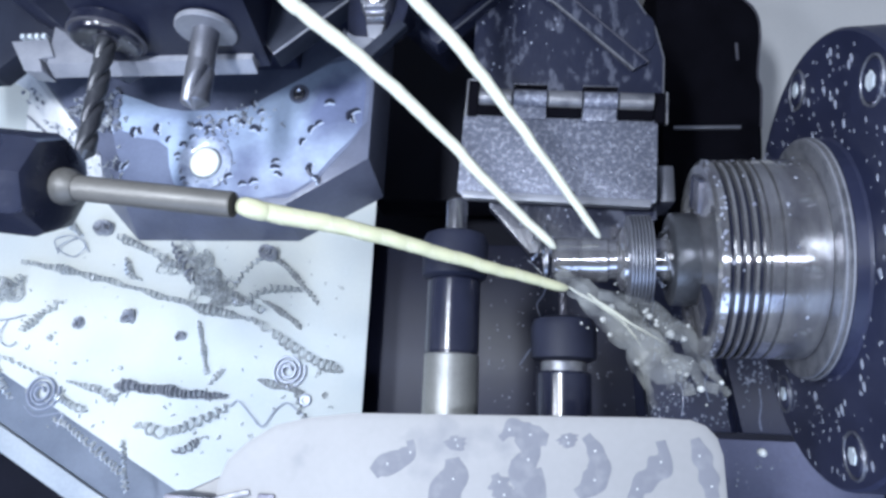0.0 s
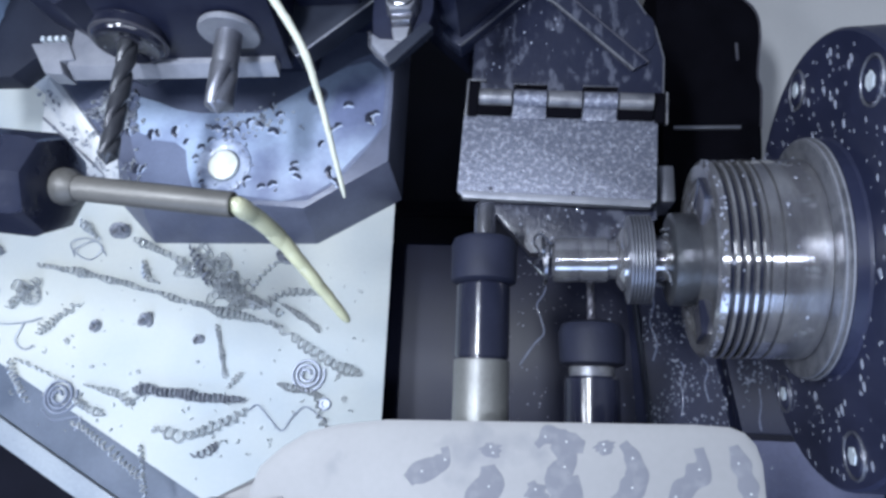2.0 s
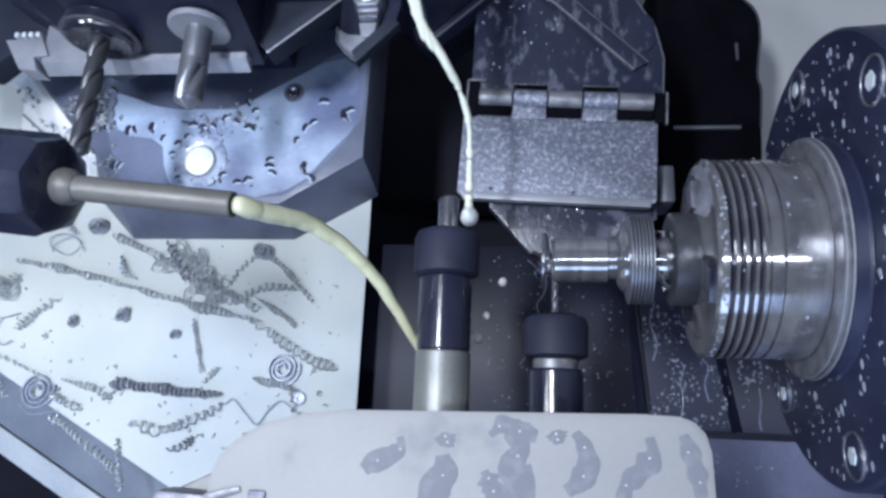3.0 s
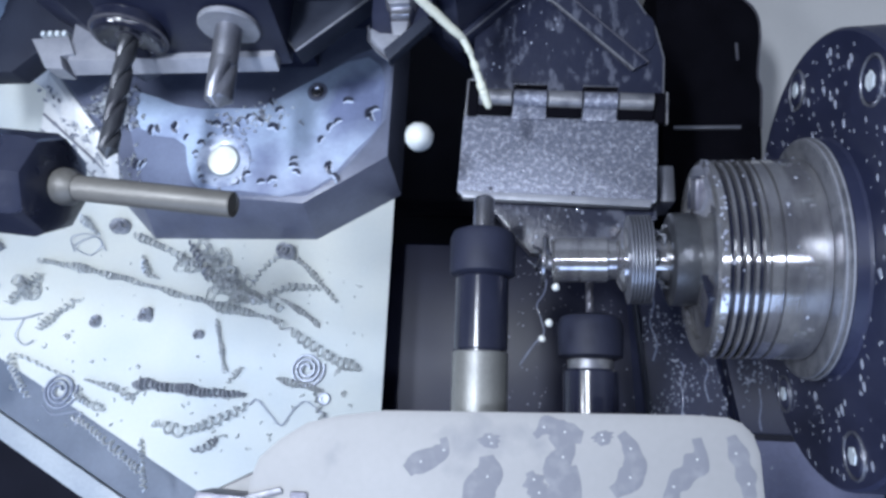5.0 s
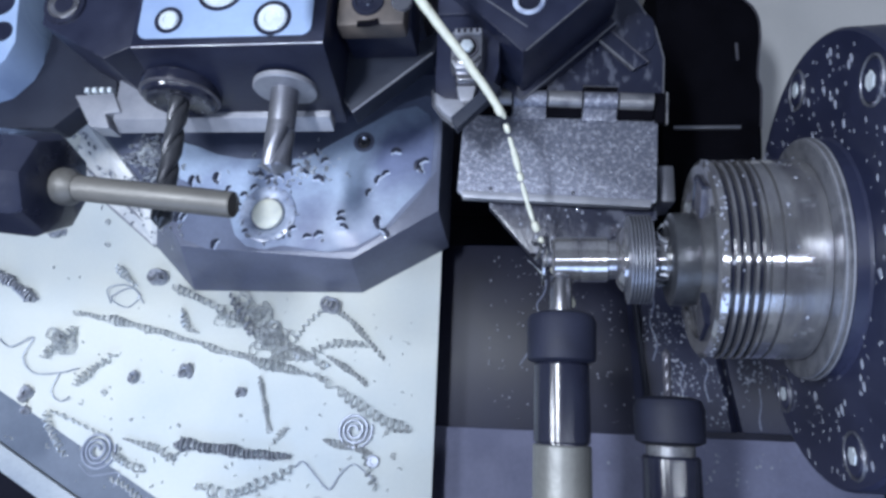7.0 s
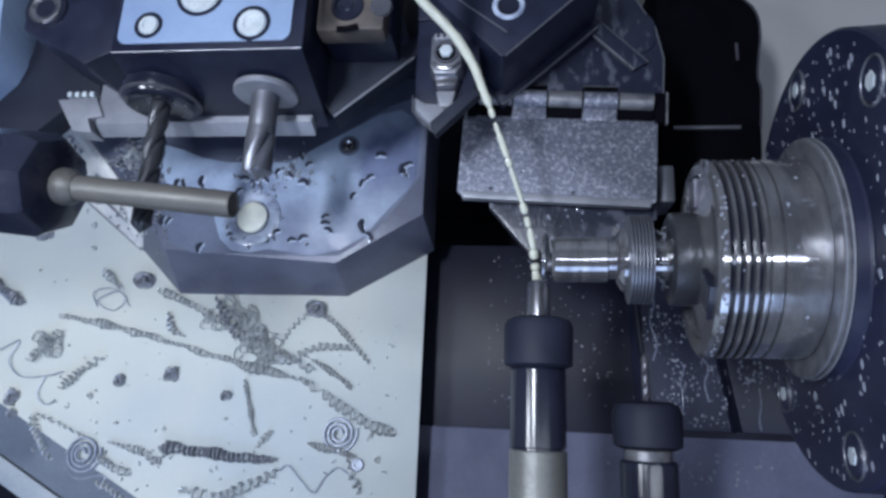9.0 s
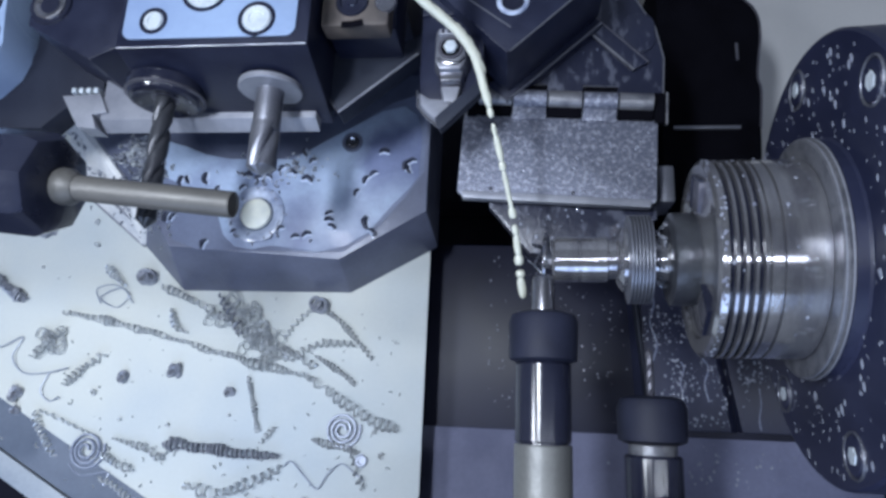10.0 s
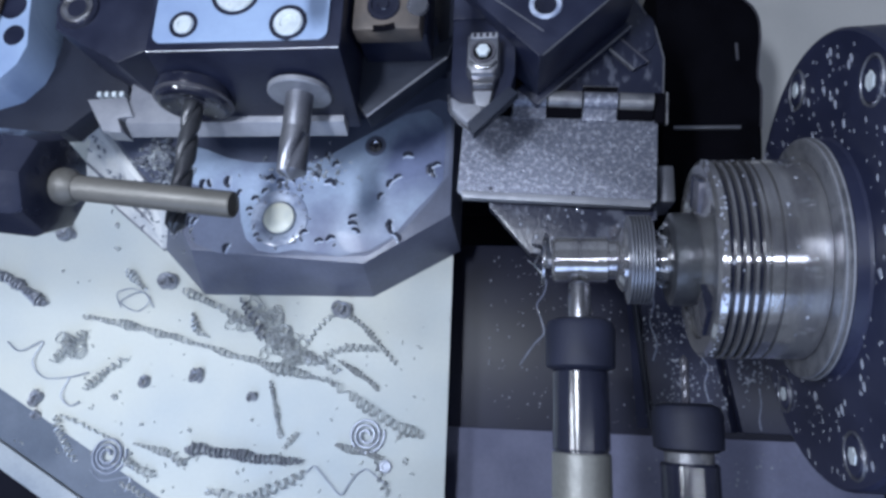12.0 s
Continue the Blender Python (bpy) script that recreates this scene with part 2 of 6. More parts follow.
def drops(name, places, mat, base, label, long=1.2):
    """Flat drops lying on a surface: (place, normal, radius) each, joined as stuff."""
    b = bmesh.new()
    for p, nrm, r in places:
        q = Vector((0, 0, 1)).rotation_difference(Vector(nrm))
        rings = []
        for rr, h in ((1.0, 0.0), (0.8, 0.28), (0.4, 0.45)):
            rings.append([b.verts.new(Vector(p) + q @ Vector((r * rr * math.cos(k * math.pi / 3.5), r * rr * math.sin(k * math.pi / 3.5) * long, r * h))) for k in range(7)])
        for a, c in zip(rings, rings[1:]):
            for k in range(7):
                b.faces.new((a[k], a[(k + 1) % 7], c[(k + 1) % 7], c[k]))
        b.faces.new(rings[-1])
    return solid(name, b, mat, base, label, "coolant drops", kind="stuff")


SLIDE = []  # what rides on the cross slide


def rides(ob):
    SLIDE.append(ob)
    return ob


# ---- the setting: pan, walls of the enclosure ----
def setting(name, bm, mat, label, category):
    return solid(name, bm, mat, (0, 0, 0), label, category, kind="structure")


setting("floor", box(-900, 900, -700, 900, -260, -240, 0), PAN_SHADED, "bottom of the machine's chip pan, coloured as in deep shade", "machine pan")
setting("pan_middle", box(-140, 420, -10, 123, -60, -30, 1.2), PAN, "wet sheet metal pan under the spindle, darkened for shade", "machine pan")
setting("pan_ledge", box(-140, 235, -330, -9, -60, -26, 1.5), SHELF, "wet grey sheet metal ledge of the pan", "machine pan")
chute = prism([(84, -5), (150, -5), (134, 100), (78, 106)], -30, -19, 1.0, top=[(92, -5), (142, -5), (127, 100), (84, 106)])
setting("chute_panel", chute, CHUTE, "raised wet panel in the dark pan, specked with coolant", "machine pan")
# Added ridge in place of the wet streaks and reflections on the pan floor.
setting("streak_ridge", prism([(89.6, -5), (91.4, -5), (82, 106), (80, 106)], -30, -15, 0.5), SKIRT, "thin ridge standing for wet streaks and reflections in the pan", "machine pan")
setting("pan_step", prism([(150, -5), (260, -5), (260, 60), (140, 60)], -30, -22, 1.0), CHUTE, "dark wet step of the pan below the flange", "machine pan")
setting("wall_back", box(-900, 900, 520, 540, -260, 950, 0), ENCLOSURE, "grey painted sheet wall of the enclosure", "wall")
setting("wall_front", box(-900, 900, -720, -700, -260, 950, 0), WALL, "grey painted sheet wall of the enclosure", "wall")
setting("wall_left", box(-920, -900, -700, 540, -260, 950, 0), WALL, "grey painted sheet wall of the enclosure", "wall")
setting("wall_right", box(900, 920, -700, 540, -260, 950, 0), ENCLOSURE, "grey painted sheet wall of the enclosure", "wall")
setting("ceiling", box(-920, 920, -720, 540, 950, 970, 0), ENCLOSURE, "grey painted roof of the enclosure", "ceiling")
setting("headstock_wall", box(140, 640, 165, 520, -240, -125, 4), WALL, "cream painted casting beside the headstock", "machine casting")
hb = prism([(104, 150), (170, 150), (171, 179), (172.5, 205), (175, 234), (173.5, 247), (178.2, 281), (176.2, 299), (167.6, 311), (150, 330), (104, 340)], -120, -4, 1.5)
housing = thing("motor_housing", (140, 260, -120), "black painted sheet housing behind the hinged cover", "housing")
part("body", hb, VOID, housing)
part("edge_strip", box(112, 158, 203.4, 205.8, -7, -2, 0.3), GREY_STEEL, housing, "thin bright lower edge")
# Paler strip laid along the right edge as its rim highlight.
part("edge_highlight", swept(curve([(167, 311, -4), (175.6, 299, -4), (177.6, 281, -4), (173, 247, -4), (174.6, 234, -4), (172, 205, -4)], 30), 0.9, 6), TOOL, housing, "paler strip drawing the highlight on the rim")
part("latch", box(158.4, 160.4, 258, 272, -4, -2, 0.3), TOOL, housing)
setting("pan_back", box(-140, 104, 200, 420, -200, -150, 1), PAN_SHADED, "near-black slab for the shaded depth behind the pan", "machine pan")

# ---- spindle with chuck nose and flange; axis along x ----
TILT = -4.0
FLANGE_TILT = -5.0
flange = thing("spindle_flange", (78, 72, 140), "dark navy painted spindle flange specked with coolant drops", "spindle flange")
part("disc", lathe([(0, 94.8), (1.2, 96), (14, 96), (16, 93.5)], (132, 72, 140), (1, 0, 0), 96), NAVY, flange)
flange.rotation_euler = (0, radians(FLANGE_TILT), 0)
for deg in (-2, 54, 112, 170, 228, -62):
    y, z = 72 + 83 * math.cos(radians(deg)), 140 + 83 * math.sin(radians(deg))
    ring = part("bolt_seat", lathe([(0.3, 8.4), (-0.5, 8.7), (-0.7, 9.1), (-0.2, 9.5), (0.5, 9.5)], (131.8, y, z), (1, 0, 0), 28), GREY_STEEL, flange, "bright chamfered bolt seat")
    part("bolt_head", lathe([(-0.6, 7.4), (0.3, 7.7)], (131.7, y, z), (1, 0, 0), 24), NAVY, ring, "dark socket bolt head")
    part("socket", lathe([(-0.3, 3.6), (0.3, 3.8)], (131.0, y, z), (1, 0, 0), 6), BOLT_WHITE, ring, "coolant-filled hexagon socket")
part("collar", lathe([(0, 43), (0, 51.0), (0.5, 51.8), (1.3, 51.8), (1.6, 51.1), (2.3, 51.1), (2.7, 52.4), (3.6, 52.4), (4.0, 51.6), (4.0, 44)], (122.6, 72, 140), (1, 0, 0), 96), HINGE, flange, "stepped steel collar")
for s, r in ((0.5, 51.8), (2.7, 52.4)):
    part("rim", lathe([(s - 0.1, r - 0.6), (s, r + 0.1), (s + 0.7, r + 0.1), (s + 0.8, r - 0.6)], (122.6, 72, 140), (1, 0, 0), 96), BAR, flange, "bright turned rim")
part("boss", lathe([(0, 44), (0, 50.4), (0.6, 51.2), (4.6, 51.6), (5.8, 52.6)], (126.4, 72, 140), (1, 0, 0), 96), NAVY, flange, "navy painted round boss")

nose = thing("chuck_nose", (78, 72, 140), "grooved polished steel collet chuck nose of the spindle", "chuck")
prof = [(2, 14), (2, 21), (3.0, 24), (4.6, 33), (4.6, 35), (3.2, 36), (3.2, 42.4), (4.4, 44.2), (7.2, 44.3)]
for k in range(4):
    s = 7.2 + k * 3.5
    prof += [(s + 0.3, 41.2), (s + 2.0, 41.2), (s + 2.3, 44.3), (s + 3.5, 44.3)]
prof += [(21.4, 42.6), (22.2, 42.6), (22.4, 44.0), (26.2, 44.0), (26.5, 42.6), (27.2, 42.6), (27.5, 44.0), (43.6, 44.0), (44.0, 43.0), (45.2, 43.0)]
for s in (7.2, 10.7, 14.2, 17.7):
    # Black ring laid in each groove to darken it.
    part("groove", lathe([(s + 0.3, 41), (s + 0.4, 41.7), (s + 1.95, 41.7), (s + 2.0, 41)], (78, 72, 140), (1, 0, 0), 72), BLACK, nose, "black groove")
part("sleeve", lathe(prof, (78, 72, 140), (1, 0, 0), 96), TURNED, nose)
part("clamp_ring", lathe([(-9, 14), (-9, 19.5), (-8, 21.2), (0.8, 21.2), (3, 20)], (78, 72, 140), (1, 0, 0), 60), RING_DARK, nose, "dark steel clamp ring")
for k in range(3):
    q = Matrix.Translation((0, 72, 140)) @ Matrix.Rotation(2 * math.pi * k / 3 + math.pi, 4, "X")
    b = box(79.6, 83.2, -6.5, 6.5, 22.5, 36, 0.8)
    bmesh.ops.transform(b, matrix=q, verts=b.verts)
    jaw = part("collet_jaw", b, TOOL, nose, "wet steel collet segment")
    b = box(79.0, 83.0, 6.6, 8.6, 22.5, 37, 0.4)
    bmesh.ops.transform(b, matrix=q, verts=b.verts)
    part("jaw_gap", b, BLACK, jaw, "black gap beside the segment")
    b = box(79.3, 83.0, -7.4, 8.6, 36.2, 37.6, 0.4)
    bmesh.ops.transform(b, matrix=q, verts=b.verts)
    part("jaw_gap", b, BLACK, jaw, "black gap beside the segment")

work = thing("workpiece", (78, 72, 140), "shiny turned steel workpiece held in the spindle", "workpiece")
wp = [(0, 6.5), (0.2, 9.4), (1.6, 10.8), (12, 10.8), (12.3, 10.2), (13.2, 10.2), (13.5, 10.8), (25, 10.8), (25.6, 9.4), (29, 9.4), (30, 12.5), (32, 15)]
part("shaft", lathe(wp + [(33.5, 15), (34, 10.2), (54, 10.2)], (17, 72, 140), (1, 0, 0), 64), TURNED, work)
th = [(33, 12)]
for k in range(7):
    th += [(34 + k * 1.5, 19.2), (34.4 + k * 1.5, 20.6), (35.0 + k * 1.5, 20.6), (35.4 + k * 1.5, 19.2)]
part("thread", lathe(th + [(45.2, 12)], (17, 72, 140), (1, 0, 0), 64), GREY_STEEL, work, "fine threaded steel shoulder")
part("burr", lathe([(-3.4, 1.2), (-2.6, 3.2), (0.3, 3.6)], (17.2, 76.5, 143), (1, 0.15, 0.1), 14), GREY_STEEL, work, "ragged burr on the cut end")

curl_line = [(15.4 - 0.16 * i, 72 + (10.5 + 0.1 * i) * math.cos(0.3 * i + 0.6), 140 + (10.5 + 0.1 * i) * math.sin(0.3 * i + 0.6)) for i in range(19)]
part("curled_burr", swept(curve(curl_line, 60), 0.9, 6, flat=1.7), STEEL, work, "bright curl of metal round the cut end")
part("curled_burr", swept(curve([(17, 80, 148), (12, 85, 150), (9, 81, 146), (12, 75, 150), (8, 70, 148)], 30), 0.7, 5, flat=1.8), STEEL, work, "bright curl of metal round the cut end")

# ---- hinged cover behind the workpiece ----
cover = thing("hinged_cover", (25, 112, 96), "speckled grey sheet metal cover with a piano hinge", "machine cover")


def turned_sheet(b, deg=-3.0, pivot=(25, 165, 100)):
    m = Matrix.Translation(pivot) @ Matrix.Rotation(radians(deg), 4, "Z") @ Matrix.Translation([-c for c in pivot])
    bmesh.ops.transform(b, matrix=m, verts=b.verts)
    return b


flap_line = rounded(-30, 77, 113.5, 163.5, 4)
part("flap", turned_sheet(prism(flap_line, 99, 101, 0.5)), FLAP, cover, "speckled grey steel flap")
part("flap_lip", turned_sheet(box(-27, 74, 112.0, 116.2, 96, 101.8, 0.7)), BAR, cover, "bright folded lower edge")
for x in (-11.5, 33):
    part("rivet", turned_sheet(lathe([(0, 1.1), (0.6, 0.9), (0.9, 0.3)], (x, 118, 101), (0, 0, 1), 10)), BLACK, cover)
leaf = prism([(-27, 166.5), (79, 166.5), (80, 186), (80, 202), (75, 222), (64, 240), (52, 256), (-29, 256)], 97, 99.4, 0.5)
part("leaf", turned_sheet(leaf), LEAF, cover, "dark oily upper hinge leaf")
part("leaf_edge", turned_sheet(swept([(80, 180, 99.3), (80.2, 202, 99.3), (75.2, 222, 99.3), (64.2, 240, 99.3), (52.2, 256, 99.3)], 0.5, 6)), GREY_STEEL, cover, "worn bright sheet edge")
for k in range(5):
    x0 = -22 + k * 19.4
    part("knuckle", turned_sheet(lathe([(0, 4.4), (0.4, 5.4), (18.4, 5.4), (18.8, 4.4)], (x0, 172.8, 101), (1, 0, 0), 20)), FLAP if k % 2 else HINGE, cover)
    if k % 2 == 0:
        # Solid black boxes, here and below, paint the darkness of the hinge openings.
        part("slot", turned_sheet(box(x0 - 0.4, x0 + 18.6, 161.8, 168.0, 98.4, 102.6, 0.3)), VOID, cover, "dark gap in the hinge")
    else:
        part("knuckle_tab", turned_sheet(box(x0, x0 + 18.6, 160.4, 171.5, 98.6, 102.2, 0.5)), FLAP, cover, "speckled tab of the flap rolled round the pin")
        part("slot_edge", turned_sheet(box(x0 - 0.4, x0 + 18.6, 182.0, 183.0, 98.4, 100.6, 0.2)), STEEL, cover, "bright cut edge")
        part("slot", turned_sheet(box(x0 - 0.4, x0 + 18.6, 179.2, 181.8, 98.4, 101.4, 0.3)), VOID, cover, "dark gap in the hinge")
part("end_slot", turned_sheet(box(75, 81, 161, 179, 98.4, 101.9, 0.3)), VOID, cover, "dark cut-out at the hinge's end")
part("side_slot", turned_sheet(box(-28, -22.6, 161, 183, 98.4, 101.9, 0.3)), VOID, cover, "dark cut-out at the hinge's end")
part("slot_edge", turned_sheet(box(-29.6, -28.4, 161, 184.4, 98, 101.6, 0.3)), HINGE, cover, "bright cut edge")
part("slot_edge", turned_sheet(box(-28.2, -19, 183.4, 184.6, 98, 101.6, 0.3)), HINGE, cover, "bright cut edge")
part("slot_edge", turned_sheet(box(81.2, 82.4, 161, 180, 98, 101.6, 0.3)), HINGE, cover, "bright cut edge")
rib = prism([(9.5, 247), (64.8, 190.6), (72.9, 195.2), (20.5, 249)], 98.8, 102.6, 0.6)
part("stiffening_rib", rib, LEAF, cover, "dark oily diagonal channel")
part("rib_edge", swept([(9.5, 247, 102.4), (37, 219, 102.4), (64.8, 190.6, 102.4)], 0.75, 6), HINGE, cover, "worn bright edge of the channel")
part("rib_edge", swept([(20.5, 249, 102.4), (46, 222.6, 102.4), (72.9, 195.2, 102.4)], 0.6, 6), TOOL, cover, "worn bright edge of the channel")
part("bulge", prism(rounded(60, 77.6, 203, 228, 8), 99.2, 100.6, 0.5), LEAF, cover, "speckled rounded bulge")
part("bracket", prism([(-15, 113), (8, 86), (34, 86), (76, 106), (76, 125), (-15, 125)], 84, 92, 0.8), LEAF, cover, "dark wedge-shaped bracket under the flap")
part("bracket_lip", box(79, 88, 118, 140, 60, 86, 2), GREY_STEEL, cover, "pale corner block")

# ---- coolant nozzles ----
low = thing("coolant_nozzle", (-190, 78, 200), "black knobbed coolant nozzle with an olive metal tube", "coolant nozzle", "coolant nozzles")
tip_way = Vector((60, -6.2, 0)).normalized()
part("knob", bevelled(lathe([(-60, 15), (-40, 15), (-38, 18), (-35, 20.4), (-6, 20.4), (-2, 18.4), (-0.5, 15)], (-172, 77.4, 220), tip_way, 8), 2.2), KNOB, low, "black eight-sided plastic knob")
part("hose", swept(curve([(-225, 82, 220), (-330, 95, 240), (-600, 120, 330), (-902, 140, 380)], 24), 10, 12), KNOB, low, "black coolant hose to the wall")
part("ferrule", lathe([(-1, 6.4), (1, 7.2), (4.5, 7.0), (7.5, 5.2)], (-172, 77.4, 220), tip_way, 32), TUBE, low, "dull steel ferrule")
shell = lathe([(6, 4.9), (69.4, 4.9), (70, 4.6), (70, 3.9), (69.2, 3.7), (69.2, 0.2)], (-172, 77.4, 220), tip_way, 32)
part("tube", shell, TUBE, low, "straight olive-grey tube")
for name, x, y, wx in (("mid_nozzle", -105, 176, -0.15), ("top_nozzle", -43.5, 173.5, -0.1)):
    nz = thing("coolant_nozzle", (x, y + 90, 260), "bent steel coolant pipe with a pale tip over the tools", "coolant nozzle", "coolant nozzles")
    back = Vector((wx, 0.8, 0.45)).normalized()
    part("pipe", lathe([(2, 3.6), (3, 4.6), (110, 4.6), (110, 3.4), (40, 3.4)], (x, y, 206), back, 24), TUBE, nz)
    hose_way = [Vector((x, y, 206)) + back * d for d in (100, 130, 170)]
    part("hose", swept(curve([*hose_way, (x - 20, 430, 330), (x - 20, 522, 340)], 24), 6, 12), KNOB, nz, "black coolant hose to the wall")
    part("tip", lathe([(-1.5, 3.2), (0, 4.4), (9, 5.0), (9, 4.4)], (x, y, 206), back, 24), DROP, nz, "pale plastic tip")

# ---- the cross slide's table and all that rides on it ----
table = rides(thing("slide_table", (-200, 60, -40), "white coolant-coated machine table strewn with steel chips", "machine table"))
part("top", prism([(-57, -157), (-57, 300), (-640, 300), (-640, 138), (-420, 27)], -8, 0, 0.6, top=[(-55, -157), (-55, 300), (-640, 300), (-640, 138), (-420, 27)]), TABLE, table)
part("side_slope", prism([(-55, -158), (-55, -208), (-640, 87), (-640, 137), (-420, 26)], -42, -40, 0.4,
                         top=[(-55, -157.4), (-55, -159), (-640, 136), (-640, 137.6), (-420, 26.6)]), TABLE_SIDE, table, "sloping flank coloured as in shade")
part("lower_lip", prism([(-57, -208.5), (-57, -226), (-640, 69), (-640, 86.5)], -46, -40, 0.8), LIP, table, "pale grey lip below the flank")
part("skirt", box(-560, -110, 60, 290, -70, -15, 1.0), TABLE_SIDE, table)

riser = rides(thing("riser_plate", (-190, 150, 0), "wet bluish steel riser plate with sloped edges on the table", "riser plate"))
foot = [(-50, 300), (-50, 113), (-110, 79), (-234, 78), (-268, 110), (-345, 166), (-345, 300)]
crown = [(-54, 300), (-54, 128), (-110, 94), (-229, 102), (-251, 134), (-312, 199), (-312, 300)]
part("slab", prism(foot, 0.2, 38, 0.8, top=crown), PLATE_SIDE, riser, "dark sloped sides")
margin = [(-245, 182), (-232, 173), (-220, 167), (-206, 163), (-187, 161), (-165, 162.5), (-150, 165), (-137, 169), (-125, 174), (-114, 181), (-97, 194), (-84, 202), (-70, 207), (-61, 204), (-57, 196), (-56, 184), (-61, 155), (-73, 137), (-91, 115), (-110, 102), (-132, 96), (-164, 98), (-206, 103), (-228, 109), (-246, 126), (-254, 148), (-254, 166)]
film = [(-240, 178), (-226, 174), (-211, 168), (-192, 164.5), (-167, 164.5), (-148, 164), (-125, 178), (-104, 190), (-87, 199.6), (-72, 203), (-63, 196), (-59, 182), (-60, 152), (-66, 143), (-77, 131), (-92, 112), (-106, 103), (-126, 98.5), (-142, 101), (-157, 103), (-170, 100), (-182, 102), (-191, 110), (-196, 122), (-199, 136), (-208, 142), (-222, 144), (-236, 150), (-243, 164)]
thin = [(-152 + (x + 152) * 1.05, 150 + (y - 150) * 1.07) for x, y in margin]
thin = [(max(-240 - 0.4 * (y - 140), min(-56, x)), max(99, y)) for x, y in thin]
part("thin_film", prism(thin, 38.1, 38.4, 0), THIN, riser, "thin grey-blue margin of the coolant film")
part("top_film", prism(film, 38.1, 38.8, 0.3), PLATE, riser, "milky blue film of coolant")
ledge = prism([(-267, 111.5), (-272, 111), (-346, 167), (-340, 172)], 1.0, 36, 0.5, top=[(-251, 131), (-257, 130), (-319, 197), (-312, 199)])
part("ledge", ledge, LEDGE, riser, "bright chamfer littered with chips")
for x0, y0, z0, x1, y1, z1 in ((-269, 110.6, 2, -345.6, 167.6, 2), (-263, 118, 13, -336, 175, 13), (-252, 131.4, 36.6, -313, 198.6, 36.6)):
    part("ledge_edge", swept([(x0, y0, z0), ((x0 + x1) / 2, (y0 + y1) / 2, (z0 + z1) / 2), (x1, y1, z1)], 1.0, 6), BAR, riser, "bright line along the chamfer edge")
part("notch", prism([(-330, 190), (-308, 205), (-322, 225), (-348, 210)], 20, 39.5, 1.0), LEDGE, riser, "bright raised corner")
seat = part("plug_seat", lathe([(0, 20), (1.2, 19.5), (2.0, 16.5), (1.2, 13.5), (0.4, 12)], (-169.4, 124.4, 38.4), (0, 0, 1), 40), WET_RING, riser, "raised wet ring")
part("plug", lathe([(0, 10.6), (2.2, 10.4), (3.0, 8.5), (3.3, 3)], (-169.4, 124.4, 38.4), (0, 0, 1), 32), CREAM, seat, "cream white plug")
seat = part("screw_seat", lathe([(0, 7.4), (0.9, 7.0), (0.9, 5.6), (0.3, 5.0)], (-107, 176.4, 38.6), (0, 0, 1), 32), PLATE_SIDE, riser, "dark counterbored screw")
part("screw", lathe([(0, 4.9), (1.2, 4.5), (1.6, 3.0), (0.6, 2.0)], (-107, 176.4, 38.6), (0, 0, 1), 20), STEEL, seat)

block = rides(thing("drill_block", (-147, 215, 38), "dark steel tool block with a coolant-flooded top and three bolts", "tool block", "tool blocks"))
part("body", prism([(-197, 300), (-97, 300), (-100, 158), (-200, 158)], 106, 167.4, 0.8, top=[(-196.5, 300), (-97, 300), (-97, 170), (-196.5, 170)]), DARK, block)
part("pillar", box(-216, -108, 196, 300, 38.9, 105.5, 0.8), DARK, block)
part("top_film", prism(rounded(-193.5, -103.5, 174.6, 299, 5), 167.5, 168.4, 0.35), FILM, block, "milky blue coolant standing on top")
for x, y, r in ((-177.8, 184.8, 5.2), (-123.7, 184.4, 7.4), (-152.6, 202, 10.5)):
    well = part("bolt_well", lathe([(-0.2, r + 2.6), (0.5, r + 2.0), (0.5, r + 0.4), (0, r)], (x, y, 168.3), (0, 0, 1), 36), BLACK, block, "dark wet bolt well")
    part("bolt", lathe([(0, r), (0.9, r - 0.6), (0.9, r * 0.55), (0.3, r * 0.5)], (x, y, 168.3), (0, 0, 1), 32), BOLT_WHITE, well, "coolant-filled socket bolt")
part("top_edge", swept([(-196, 170.6, 167.3), (-146, 170.4, 167.5), (-97.6, 170.6, 167.3)], 0.4, 8), GREY_STEEL, block, "worn bright front edge")
bar = part("base_bar", prism([(-236, 186), (-106, 186), (-106, 151), (-236, 151)], 109.5, 117, 0.6, top=[(-236, 186), (-107, 186), (-107, 156.5), (-236, 156.5)]), BAR, block, "bright ground steel bar")
part("stop", prism([(-261, 171), (-237, 172), (-231, 160), (-240, 159), (-236, 150), (-248, 151)], 106, 119, 0.5), BAR, block, "bright notched stop")
for k in range(4):
    part("serration", box(-255 + k * 4.6, -252.4 + k * 4.6, 172.5, 175.5, 114, 120, 0.4), BOLT_WHITE, block)

mill = rides(thing("end_mill", (-126, 166, 137), "steel end mill in a bright collar on the tool block", "milling cutter", "drilling tools"))
part("collar", lathe([(-1, 16.8), (1.4, 16.8), (2.0, 16.2), (2.0, 7)], (-126, 163.4, 137), (0, -1, 0), 48), BAR, mill, "bright steel collar disc")
part("shank", lathe([(0, 7.2), (24, 7.2), (25, 6.9)], (-126, 164, 137), (0, -1, 0), 32), GREY_STEEL, mill)
part("cutter", fluted((-126, 142, 137), (0, -1, 0), 28, 7.6, 2, 0.36, 4), GREY_STEEL, mill, "dull fluted cutting end")

